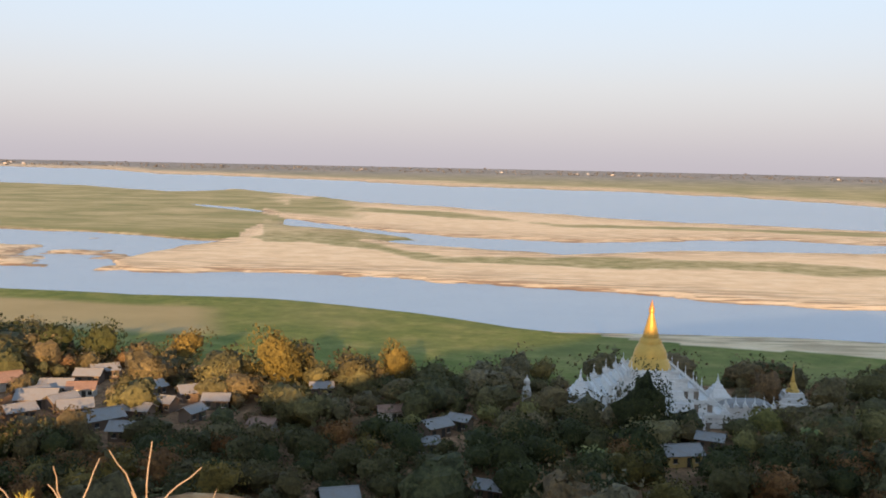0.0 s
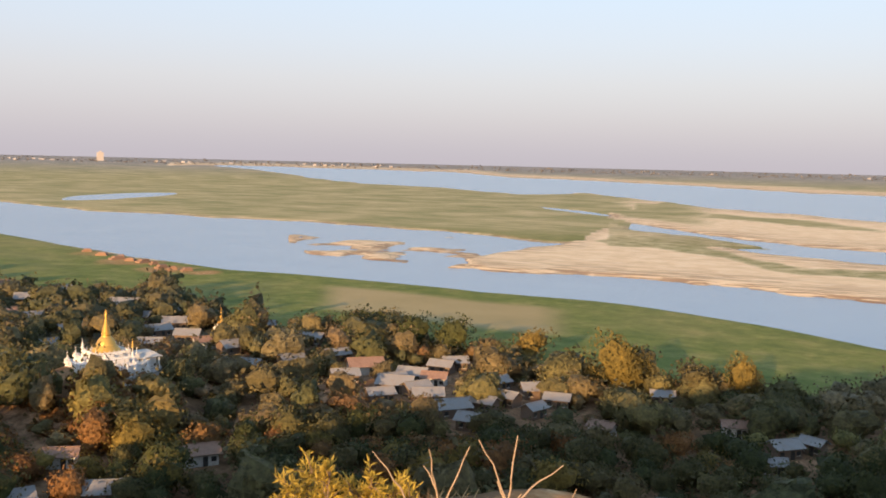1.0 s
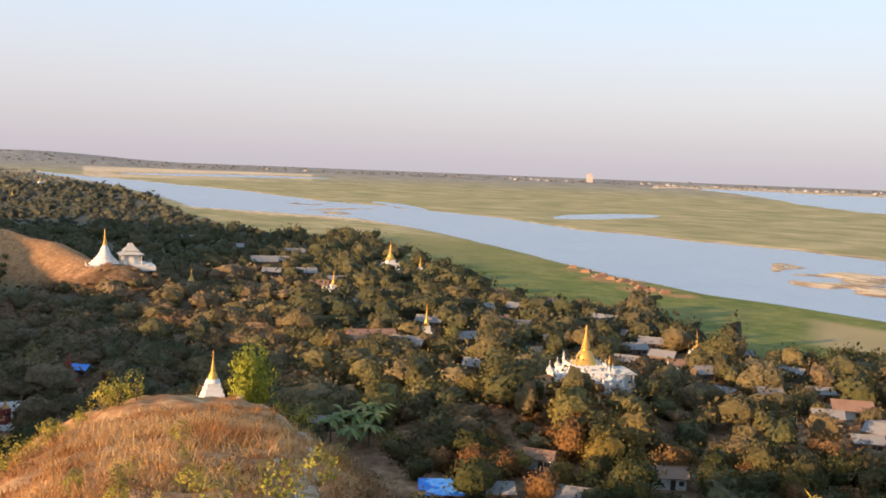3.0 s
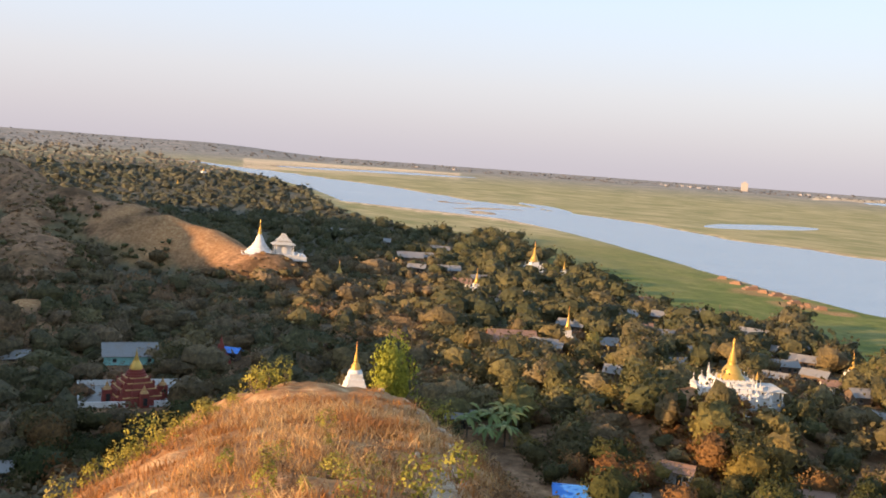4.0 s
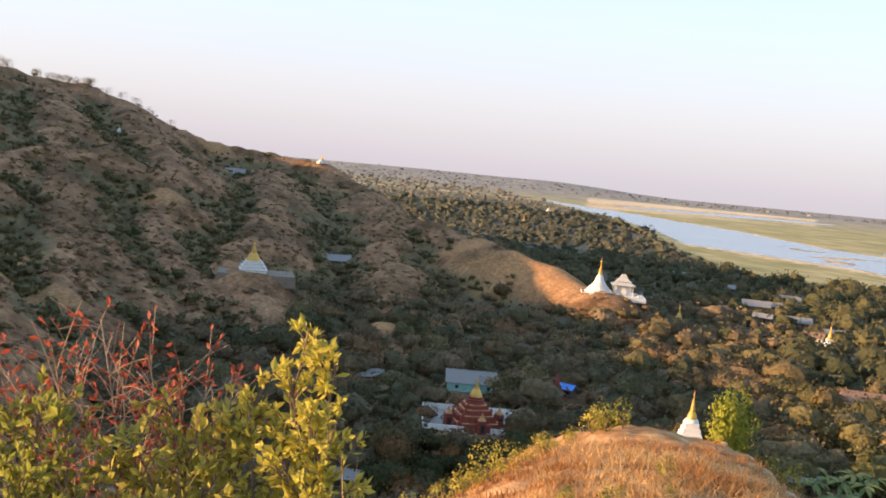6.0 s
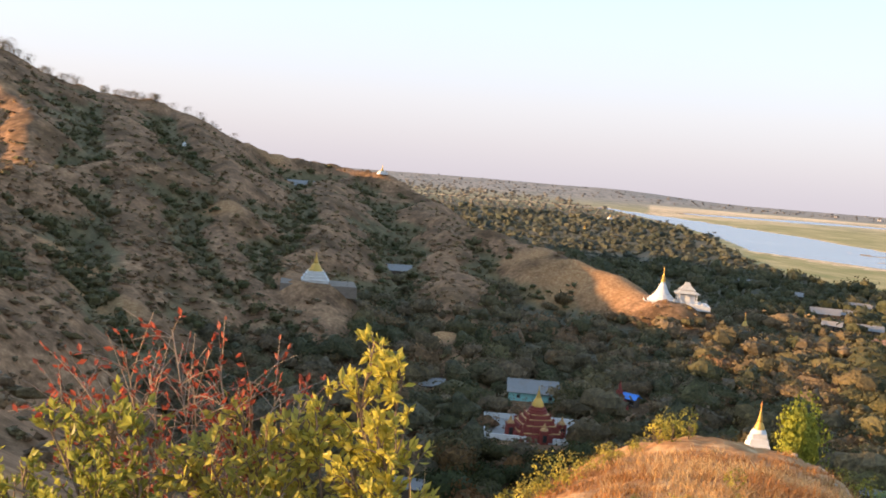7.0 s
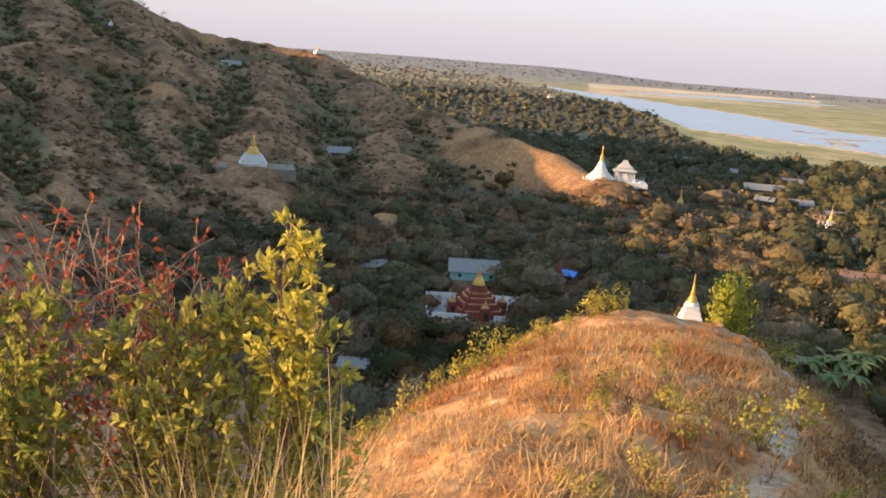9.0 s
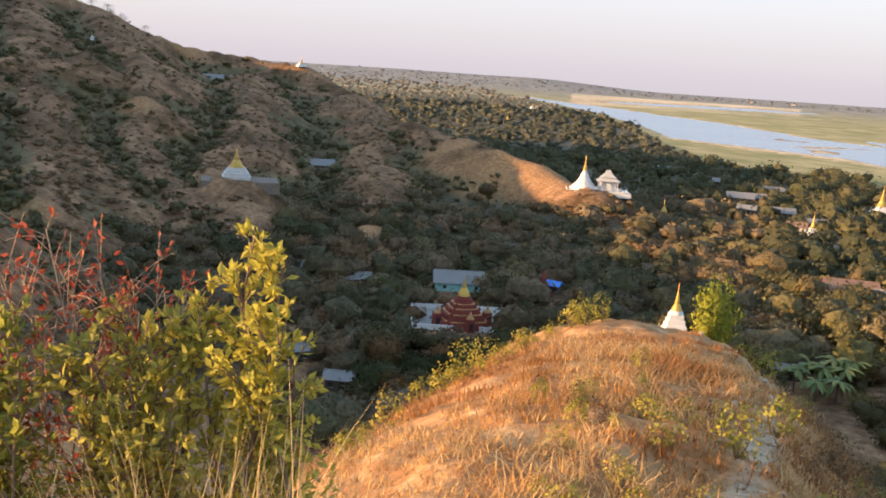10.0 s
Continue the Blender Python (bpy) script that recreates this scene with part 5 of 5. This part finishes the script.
tree(59.5, 174, 1.35, "lush", tall=1.5)
m_sparse = leafy("thin dry-season leaves", shades((0.20, 0.155, 0.11), (0.15, 0.13, 0.085), (0.24, 0.185, 0.13)), 0.4)
for v2 in range(2):
    TREES["thin", v2] = (trunk_mesh(rng, 6.2, 0.16, 6), soup("crown", crown_leaves(rng, 520, 0.05, 12, 0.95, 1.0, 0.25, 6, 4)[24:] * 4.0, m_sparse), "thin half-bare tree")
skyline = [(float(a), 0, float(rng.uniform(0.45, 1.0))) for a in np.concatenate([rng.uniform(97.6, 100.8, 16), rng.uniform(101.5, 103.5, 8), rng.uniform(103.8, 108, 22), rng.uniform(91.5, 97, 7)])]
for a, d, s in skyline + list(((99.0, 712, 1.0), (99.6, 712, 0.8), (98.3, 720, 0.9), (97.6, 724, 0.7), (102.6, 702, 0.9), (102.3, 702, 1.1), (103.6, 700, 0.8), (104.8, 692, 1.0), (105.3, 690, 1.2), (106.2, 684, 1.2), (100.4, 712, 0.9), (93.2, 798, 0.8))):
    # the crest lies where the slope stands highest against the sky
    ds = np.arange(480.0, 900.0, 4.0)
    x, y = polar(np.full(len(ds), a), ds)
    d = float(ds[int(np.argmax((hill_height(x, y) - 60) / ds))]) - 3
    x, y = polar(a, d)
    tree(a, d, s * 0.95, "thin", "small thin tree on the bare skyline of the hill", "trees along the ridge", 1.0, ground_at(x, y) - 0.5)


# ---- palms ----
def palm(bearing, d, h, label="spiky dark green palm among village trees"):
    x, y = polar(bearing, d)
    root = tagged(new("palm"), label, "palm", "palms")
    root.matrix_basis = pose(float(x), float(y), ground_at(x, y) - 0.1, 0, 0, float(rng.uniform(0, 360)))
    part("trunk", turned(bmesh.new(), ((0.22, 0), (0.17, h * 0.5), (0.15, h), (0, h + 0.1)), 8), m_bark, root)
    for i in range(13):
        a, rise = i * 2.399, rng.uniform(0.15, 1.1)
        q = []
        ln = rng.uniform(2.8, 4.0)
        side = Vector((-math.sin(a), math.cos(a), 0))
        pts = [Vector((math.cos(a) * ln * t, math.sin(a) * ln * t, h + ln * (rise * t - 0.95 * t * t))) for t in (0, 0.3, 0.6, 0.85, 1.0)]
        wd = (0.08, 0.5, 0.55, 0.32, 0.02)
        for p0, p1, w0, w1 in zip(pts, pts[1:], wd, wd[1:]):
            for sg in (-1, 1):
                dn = Vector((0, 0, -0.35))
                q.append([p0, p1, p1 + (side * sg + dn) * w1, p0 + (side * sg + dn) * w0])
        o = new("frond", soup("frond", np.array([[tuple(c3) for c3 in f] for f in q]), m_frond))
        o.parent = root
    return root


for a, d, h in ((54.6, 200, 5.0), (53.9, 204, 5.6), (53.2, 202, 5.4), (52.6, 206, 6.2), (52.0, 203, 5.4), (53.5, 196, 4.2), (52.3, 197, 4.4), (51.6, 208, 5.8), (-21.5, 205, 6.0), (-10.0, 186, 3.0), (-9.2, 188, 2.6), (30.5, 172, 3.0), (3.5, 172, 3.0)):
    palm(a, d, h)

# ---- far town ----
m_farwall = plain("greyish far walls", (0.40, 0.37, 0.36), 0.9, 0, 0.3, 0.1)
for i in range(34):
    a = rng.uniform(-24, 60) if i > 16 else rng.uniform(22, 46)
    d = rng.uniform(4080, 4300)
    x, y = polar(a, d)
    w, h = rng.uniform(5, 15), rng.uniform(2.5, 4.5)
    ob = thing("building", a, d, "distant pale building on the far bank", "building", float(rng.uniform(-20, 20)), "distant town")
    part("wall", box(bmesh.new(), w, 14, h), m_farwall, ob)
    part("roof", box(bmesh.new(), w + 2, 16, 2.5, 0, 0, h, 0, 0.7), m_farwall, ob)
tower = thing("building", 39.86, 4200, "tall pale tower block on the far bank", "building", 5, "distant town")
part("wall", box(bmesh.new(), 26, 22, 34), m_farwall, tower)
part("roof", box(bmesh.new(), 10, 10, 6, 0, 0, 34), m_farwall, tower)

# ---- brick kilns on the river bank ----
m_kiln = plain("raw brick", (0.27, 0.16, 0.105), 0.9, 0, 0.8, 0.3)
for a, d, w in ((37.6, 548, 8), (38.3, 556, 6), (39.0, 566, 9), (36.6, 520, 7), (36.0, 512, 5), (39.8, 588, 7), (35.2, 506, 6), (40.6, 612, 6), (37.0, 536, 5), (38.8, 574, 5)):
    stack = thing("brick_stack", a, d, "stack of raw reddish bricks on the river bank", "bricks", float(rng.uniform(-40, 40)), "brick stacks on the bank")
    part("lower_course", box(bmesh.new(), w, w * 0.5, 1.1, 0, 0, 0, 0.1, 0.92), m_kiln, stack)
    part("upper_course", box(bmesh.new(), w * 0.7, w * 0.4, 0.9, w * 0.06, 0, 1.1, 0.1, 0.85), m_kiln, stack)

# ---- the foreground: grass, shrubs and bare twigs on the lookout ----
def spot(bearing, rise, d):
    """A point by bearing and elevation in degrees, and distance along the level."""
    x, y = polar(bearing, d)
    return Vector((float(x), float(y), EYE + d * math.tan(radians(rise))))


def rods(bm, pts, r0, r1, sides=5):
    """A tapering rod through points."""
    prev = None
    for i, p in enumerate(pts):
        ax = (pts[min(i + 1, len(pts) - 1)] - pts[max(i - 1, 0)]).normalized()
        q = ax.to_track_quat("Z", "Y").to_matrix()
        r = r0 + (r1 - r0) * i / (len(pts) - 1)
        ring = [bm.verts.new(p + q @ Vector((r * math.cos(k * 2 * math.pi / sides), r * math.sin(k * 2 * math.pi / sides), 0))) for k in range(sides)]
        if prev:
            for k in range(sides):
                bm.faces.new((prev[k], prev[(k + 1) % sides], ring[(k + 1) % sides], ring[k]))
        prev = ring


def bent(p0, p1, sag, n=6):
    mid0 = (p0 + p1) / 2 + sag
    return [p0 * (1 - t) ** 2 + mid0 * 2 * t * (1 - t) + p1 * t * t for t in (i / (n - 1) for i in range(n))]


def jig(s):
    return Vector(rng.normal(0, s, 3))


m_twig = plain("pale dry twigs", (0.38, 0.28, 0.20), 0.85, 0, 8, 0.25)
m_stem = plain("brown stems", (0.22, 0.15, 0.10), 0.85, 0, 8, 0.3)
m_bush = leafy("yellow-green shrub leaves", shades((0.540, 0.471, 0.092), (0.322, 0.322, 0.069), (0.690, 0.552, 0.127)), 0.48, 0.4)
m_redleaf = leafy("withered red leaves", shades((0.50, 0.11, 0.06), (0.36, 0.08, 0.045), (0.56, 0.18, 0.09)), 0.4, 0.5)
m_feather = leafy("feathery yellow leaves", shades((0.42, 0.34, 0.05), (0.34, 0.3, 0.05), (0.46, 0.34, 0.07)), 0.4, 0.5)
m_straw = leafy("dry straw", shades((0.30, 0.125, 0.045), (0.42, 0.185, 0.062), (0.56, 0.32, 0.13), (0.66, 0.45, 0.22), (0.46, 0.22, 0.075), (0.28, 0.14, 0.05)), 0.3, 0.7)
m_tallgrass = leafy("long dry grass", shades((0.66, 0.48, 0.24), (0.56, 0.38, 0.18), (0.70, 0.54, 0.30)), 0.3, 0.6)
m_weed = leafy("weedy leaves", shades((0.42, 0.36, 0.07), (0.30, 0.28, 0.06), (0.46, 0.37, 0.09)), 0.35)


def leaf_blades(points, along, size, slim=0.42):
    """Pointed leaves of two faces, folded on the midrib."""
    q = []
    for p, a in zip(points, along):
        a = (a + jig(0.55)).normalized()
        s = a.cross(jig(1.0)).normalized()
        nn = a.cross(s) * 0.25
        ln = size * rng.uniform(0.6, 1.35)
        tip, mid1 = p + a * ln, p + a * ln * 0.5
        q.append([p, mid1 + (s + nn) * ln * slim * 0.5, tip, mid1])
        q.append([p, mid1, tip, mid1 + (-s + nn) * ln * slim * 0.5])
    return np.array([[tuple(c3) for c3 in f] for f in q])


def shrub(name, base, tips, label, leaf_m, stem_m, leaf_size, sprigs=11, leafy_from=0.25, per=11, spread=0.3, slim=0.42, leaf_end=1.0, thick=0.013):
    """Stems from a base to given tips, sprigs off them, leaves along the sprigs."""
    root = tagged(new(name), label, "shrub")
    root.location = base
    pts, dirs = [], []
    for tip in tips:
        stems = bmesh.new()
        foot = base + Vector((rng.uniform(-0.25, 0.25), rng.uniform(-0.25, 0.25), -0.1))
        line = bent(foot - base, tip - base, Vector((0, 0, 0.16)) + jig(0.12), 9)
        rods(stems, line, thick, 0.003)
        for k in range(sprigs):
            t = rng.uniform(leafy_from, 1.0)
            i = min(int(t * 8), 7)
            p0 = line[i].lerp(line[i + 1], t * 8 - i)
            way = ((line[i + 1] - line[i]).normalized() + jig(0.75)).normalized()
            ln = spread * rng.uniform(0.5, 1.2) * (1.15 - 0.7 * t)
            sp = bent(p0, p0 + way * ln, Vector((0, 0, 0.03)), 5)
            rods(stems, sp, min(0.004, thick * 0.5), 0.0012, 4)
            for j in range(per):
                u = rng.uniform(0.15, 1.0) * leaf_end
                j0 = min(int(u * 4), 3)
                pts.append(sp[j0].lerp(sp[j0 + 1], u * 4 - j0))
                dirs.append(way + jig(0.5))
        part("stem", stems, stem_m, root)
    o = tagged(new("leaves", soup("leaves", leaf_blades(pts, dirs, leaf_size, slim), leaf_m)), kind="stuff")
    o.parent = root
    return root


def on_ground(bearing, d):
    x, y = polar(bearing, d)
    return Vector((float(x), float(y), ground_at(x, y)))


# the leafy shrub beside the lookout
shrub("shrub", on_ground(84.5, 4.1), [spot(83.9, -9.2, 4.1), spot(82.2, -10.6, 4.0), spot(84.8, -11.0, 4.0), spot(86.0, -12.0, 4.2), spot(81.9, -13.8, 3.9), spot(81.4, -16.0, 3.9), spot(83.5, -14.0, 3.9), spot(86.8, -13.6, 4.1), spot(82.8, -17.5, 3.8), spot(85.2, -16.5, 3.8)],
      "upright shrub with yellow-green leaves on the dry slope", m_bush, m_stem, 0.046, 38, 0.10, 13, 0.28, 0.48)
shrub("shrub", on_ground(90.0, 4.0), [spot(88.0, -14.1, 4.1), spot(89.4, -14.7, 4.0), spot(91.0, -13.5, 4.2), spot(92.5, -15.7, 4.0), spot(90.3, -16.7, 3.9), spot(88.4, -17.4, 3.9), spot(92.0, -18.7, 3.8), spot(94.0, -16.8, 4.0), spot(87.0, -19.7, 3.7), spot(90.8, -20.2, 3.7)],
      "broad shrub with yellow-green leaves on the dry slope", m_bush, m_stem, 0.044, 38, 0.10, 13, 0.33, 0.5)
shrub("shrub", on_ground(98.5, 4.0), [spot(96.0, -15.1, 4.1), spot(97.6, -14.3, 4.1), spot(99.2, -12.9, 4.2), spot(100.6, -14.5, 4.2), spot(102.0, -15.9, 4.2), spot(103.2, -16.8, 4.3), spot(98.0, -17.7, 3.9), spot(100.6, -18.4, 3.9), spot(104.8, -18.3, 4.2), spot(107.0, -19.1, 4.2), spot(96.0, -19.4, 3.8), spot(103.0, -20.4, 3.9)],
      "broad shrub with yellow-green leaves on the dry slope", m_bush, m_stem, 0.044, 38, 0.10, 13, 0.33, 0.5)
# half-bare shrub with red leaves
shrub("shrub", on_ground(94.0, 4.3), [spot(94.9, -9.2, 4.4), spot(97.2, -10.6, 4.3), spot(99.4, -12.0, 4.3), spot(92.4, -11.0, 4.4), spot(90.6, -11.8, 4.4), spot(88.8, -12.2, 4.3), spot(95.9, -11.6, 4.2), spot(93.5, -12.4, 4.2), spot(98.3, -12.6, 4.3), spot(91.6, -13.2, 4.3), spot(100.4, -13.0, 4.4), spot(87.4, -12.6, 4.4)],
      "half-bare shrub with withered red leaves on pale twigs", m_redleaf, m_twig, 0.036, 30, 0.3, 4, 0.5, 0.5, 1.0, 0.0042)
# feathery yellow bush below the lookout
shrub("shrub", on_ground(25.5, 5.2) - Vector((0, 0, 0.2)), [spot(28.8, -18.0, 5.0), spot(27.4, -17.0, 5.1), spot(26.4, -17.3, 5.0), spot(25.2, -18.2, 5.1), spot(24.0, -18.0, 5.1), spot(22.6, -17.8, 5.2), spot(21.8, -18.8, 5.1), spot(29.4, -19.4, 5.0), spot(23.0, -19.3, 5.0), spot(27.2, -19.0, 5.0)],
      "low feathery bush with narrow sunlit yellow leaves", m_feather, m_stem, 0.05, 40, 0.3, 18, 0.22, 0.18)


def twigs(label, base, forks, r):
    root = tagged(new("bare_twigs"), label, "twigs")
    root.location = base
    for k, (a, b4) in enumerate(forks):
        bm = bmesh.new()
        line = bent(a - base, b4 - base, jig(0.02), 7)
        line = [p + (jig(0.004) if 0 < i < 6 else Vector()) for i, p in enumerate(line)]
        rods(bm, line, r if k == 0 else r * 0.75, r * 0.35, 6)
        part("twig", bm, m_twig, root)
    return root


j1, j2 = spot(20.1, -19.25, 5.0), spot(16.2, -19.1, 5.0)
twigs("forked bare pale twigs in low sunlight", on_ground(19.9, 5.0) - Vector((0, 0, 0.05)), [(on_ground(19.9, 5.0), j1), (j1, spot(20.8, -15.9, 4.9)), (j1, spot(18.5, -15.7, 5.0)), (spot(20.4, -18.0, 5.0), spot(21.1, -16.8, 5.0)), (j1, spot(19.3, -18.5, 5.1)), (j1, spot(21.8, -19.0, 4.9)), (spot(21.8, -19.0, 4.9), spot(24.0, -16.0, 4.8))], 0.0075)
twigs("forked bare pale twigs in low sunlight", on_ground(16.5, 5.0) - Vector((0, 0, 0.05)), [(on_ground(16.5, 5.0), j2), (j2, spot(18.0, -15.3, 4.9)), (j2, spot(15.8, -15.0, 5.0)), (j2, spot(13.2, -16.5, 5.1)), (j2, spot(16.9, -17.5, 5.0)), (j2, spot(15.5, -18.1, 5.0))], 0.008)
twigs("short bare twig on the dry slope", on_ground(13.3, 5.2) - Vector((0, 0, 0.05)), [(on_ground(13.3, 5.2), spot(12.4, -17.7, 5.1))], 0.005)


def blades(feet, tall, wide, lean, mat, name, tint, pieces=2):
    """Grass blades with a bend, as loose faces."""
    n0 = len(feet)
    ang = rng.uniform(0, 2 * math.pi, n0)
    out = np.stack([np.cos(ang), np.sin(ang), np.zeros(n0)], 1)
    side = np.stack([-np.sin(ang + rng.normal(0, 0.6, n0)), np.cos(ang), np.zeros(n0)], 1)
    h, le = tall[:, None], lean[:, None]
    q, tt = [], []
    prev_p, prev_w = feet, wide[:, None]
    for k in range(1, pieces + 1):
        t = k / pieces
        p = feet + out * le * t * t * h + np.array([0, 0, 1.0]) * h * (t - 0.28 * le * t * t)
        w = wide[:, None] * (1 - t * 0.93)
        q.append(np.stack([prev_p - side * prev_w, prev_p + side * prev_w, p + side * w, p - side * w], 1))
        tt.append(tint)
        prev_p, prev_w = p, w
    return soup(name, np.concatenate(q), mat, np.concatenate(tt))


def tufts(count, per, ulo, uhi, slo, shi, height, width):
    """Feet of grass over the spur, in clumps."""
    s, u = rng.uniform(slo, shi, count), rng.uniform(ulo, uhi, count)
    ux, uy = polar(62, 1.0)
    cx, cy = s * ux + u * uy, s * uy - u * ux
    keep1 = (fbm(cx, cy, 1.4, 3, 4) > -0.22) & (np.abs(u - spur_edge(s)) > rng.uniform(-0.1, 0.35, count))
    cx, cy = cx[keep1], cy[keep1]
    big1 = 0.7 + 0.9 * np.clip(fbm(cx, cy, 1.2, 3, 1) + 0.15, -0.4, 1)
    tone = np.clip(0.5 + 1.25 * fbm(cx, cy, 1.5, 3, 5), 0, 0.99)
    rep = np.repeat(np.arange(len(cx)), per)
    fx, fy = cx[rep] + rng.normal(0, 0.055, len(rep)), cy[rep] + rng.normal(0, 0.055, len(rep))
    z = land(fx, fy, False)[0] - 0.02
    return np.stack([fx, fy, z], 1), height * big1[rep] * rng.uniform(0.5, 1.2, len(rep)), np.full(len(rep), width), rng.uniform(0.3, 1.5, len(rep)), np.clip(tone[rep] + rng.normal(0, 0.08, len(rep)), 0, 0.99)


f, h, w, le, tn = tufts(13500, 6, -5.4, 4.8, 3.0, 22.5, 0.2, 0.0085)
tagged(new("dry_grass", blades(f, h, w, le, m_straw, "dry_grass", tn)), "orange and straw-coloured dry grass over the spur", "grass", kind="stuff")
# pale stones along the brink of the spur
m_stones = plain("pale weathered stones", (0.50, 0.37, 0.25), 0.9, 0, 9, 0.3)
for i in range(46):
    s1 = float(rng.uniform(7.0, 20.0))
    u1 = float(spur_edge(s1) + rng.normal(0.04, 0.2))
    ux, uy = polar(62, 1.0)
    x, y = float(s1 * ux + u1 * uy), float(s1 * uy - u1 * ux)
    bm = bmesh.new()
    bmesh.ops.create_icosphere(bm, subdivisions=1, radius=1.0)
    for q in bm.verts:
        q.co *= rng.uniform(0.7, 1.15)
    me = bpy.data.meshes.new("stone")
    bm.to_mesh(me), bm.free()
    me.materials.append(m_stones)
    r1 = float(rng.uniform(0.02, 0.06))
    tagged(new("stone", me), "pale weathered stone on the brink of the spur", "stone", "stones on the spur").matrix_basis = pose(x, y, ground_at(x, y) + r1 * 0.1, 0, 0, float(rng.uniform(0, 360))) @ Matrix.Diagonal((r1 * 1.3, r1, r1 * 0.6, 1))
# long pale grass at the foot of the shrubs
cl = []
for a, d, k in ((81.5, 3.2, 40), (83.0, 2.9, 80), (84.6, 2.7, 120), (86.0, 2.6, 130), (87.4, 2.6, 90), (88.8, 2.6, 40), (91.0, 2.6, 30), (93.0, 2.6, 20), (95.5, 2.6, 22), (97.5, 2.6, 26), (80.0, 3.6, 40), (99.5, 2.6, 20)):
    x, y = polar(a, d)
    cl.append(np.stack([x + rng.normal(0, 0.07, k), y + rng.normal(0, 0.07, k)], 1))
cl = np.concatenate(cl)
z = land(cl[:, 0], cl[:, 1], False)[0]
k = len(cl)
tagged(new("tall_grass", blades(np.column_stack([cl, z]), rng.uniform(0.55, 1.1, k), np.full(k, 0.0032), rng.uniform(0.15, 0.8, k), m_tallgrass, "tall_grass", rng.random(k), 6)), "long bleached grass beside the shrubs", "grass", kind="stuff")

# weeds on the spur
m_brownweed = leafy("withered brown weed", shades((0.30, 0.17, 0.08), (0.22, 0.13, 0.07), (0.36, 0.22, 0.11)), 0.3)
WITHERED = soup("leaves", crown_leaves(rng, 280, 0.065, 9, 0.9, 0.9, 0.03, 8, 5)[40:], m_brownweed)
WEED = [soup("leaves", crown_leaves(rng, 300, 0.07, 9, 0.8, 1.1, 0.05, 8, 5)[40:], m_weed) for _ in range(3)]


def weed(bearing, d, size, dry=False):
    p = on_ground(bearing, d)
    root = tagged(new("weed"), "withered brown weed on the grassy spur" if dry else "leafy yellow-green weed on the grassy spur", "weed", "weeds on the spur")
    root.matrix_basis = pose(p.x, p.y, p.z - 0.03, 0, 0, float(rng.uniform(0, 360))) @ Matrix.Diagonal((size, size, size, 1))
    o = tagged(new("leaves", WITHERED if dry else WEED[int(rng.integers(0, 3))]), kind="stuff")
    o.parent = root
    for i in range(4):
        bm = bmesh.new()
        rods(bm, bent(Vector((0, 0, 0)), Vector((rng.uniform(-0.4, 0.4), rng.uniform(-0.4, 0.4), 0.9)), jig(0.08), 4), 0.03, 0.01, 4)
        part("stalk", bm, m_stem, root)


for a, d, s in ((66.5, 18.8, 0.36), (67.3, 18.5, 0.34), (65.6, 19.4, 0.35), (72.2, 15.2, 0.34), (73.2, 14.2, 0.4), (74.6, 13.0, 0.3), (75.8, 12.2, 0.28), (77.6, 10.6, 0.3), (70.0, 16.8, 0.28), (79.5, 9.0, 0.25), (56.3, 18.6, 0.4), (57.4, 19.0, 0.3), (63.0, 12.5, 0.2), (57.0, 8.8, 0.3), (55.0, 10.2, 0.3), (61.0, 8.4, 0.22), (68.5, 9.8, 0.18), (60.2, 20.3, 0.26)):
    weed(a, d, s)
for a, d, s in ((54.2, 17.0, 0.45), (53.0, 15.0, 0.5), (52.4, 13.6, 0.42), (51.2, 12.4, 0.5), (50.2, 11.2, 0.45), (55.2, 18.6, 0.4), (51.6, 10.2, 0.35), (49.6, 9.8, 0.42), (63.8, 20.2, 0.3), (58.8, 20.2, 0.35), (71.2, 13.2, 0.22), (69.0, 12.0, 0.24), (65.0, 15.0, 0.26), (60.4, 14.2, 0.26), (67.0, 16.6, 0.24)):
    weed(a, d, s * 0.55, True)
for i in range(56):
    s1 = float(rng.uniform(6.0, 19.5))
    u1 = float(spur_edge(s1) + rng.uniform(0.5, 3.0))
    weed(62 - math.degrees(math.atan2(u1, s1)), math.hypot(s1, u1), float(rng.uniform(0.14, 0.3)), i % 5 > 0)
for i in range(16):
    a1 = float(rng.uniform(66, 80))
    weed(a1, float(np.interp(a1, (66, 70, 73, 76, 80, 82), (19.6, 17.2, 15.0, 12.6, 9.6, 8.2)) + rng.normal(0, 0.35)), float(rng.uniform(0.12, 0.26)))
for i in range(30):
    a1, d1 = float(rng.uniform(57.5, 68)), float(rng.uniform(6.2, 11.0))
    weed(a1, d1, float(rng.uniform(0.1, 0.22)), i % 3 == 0)
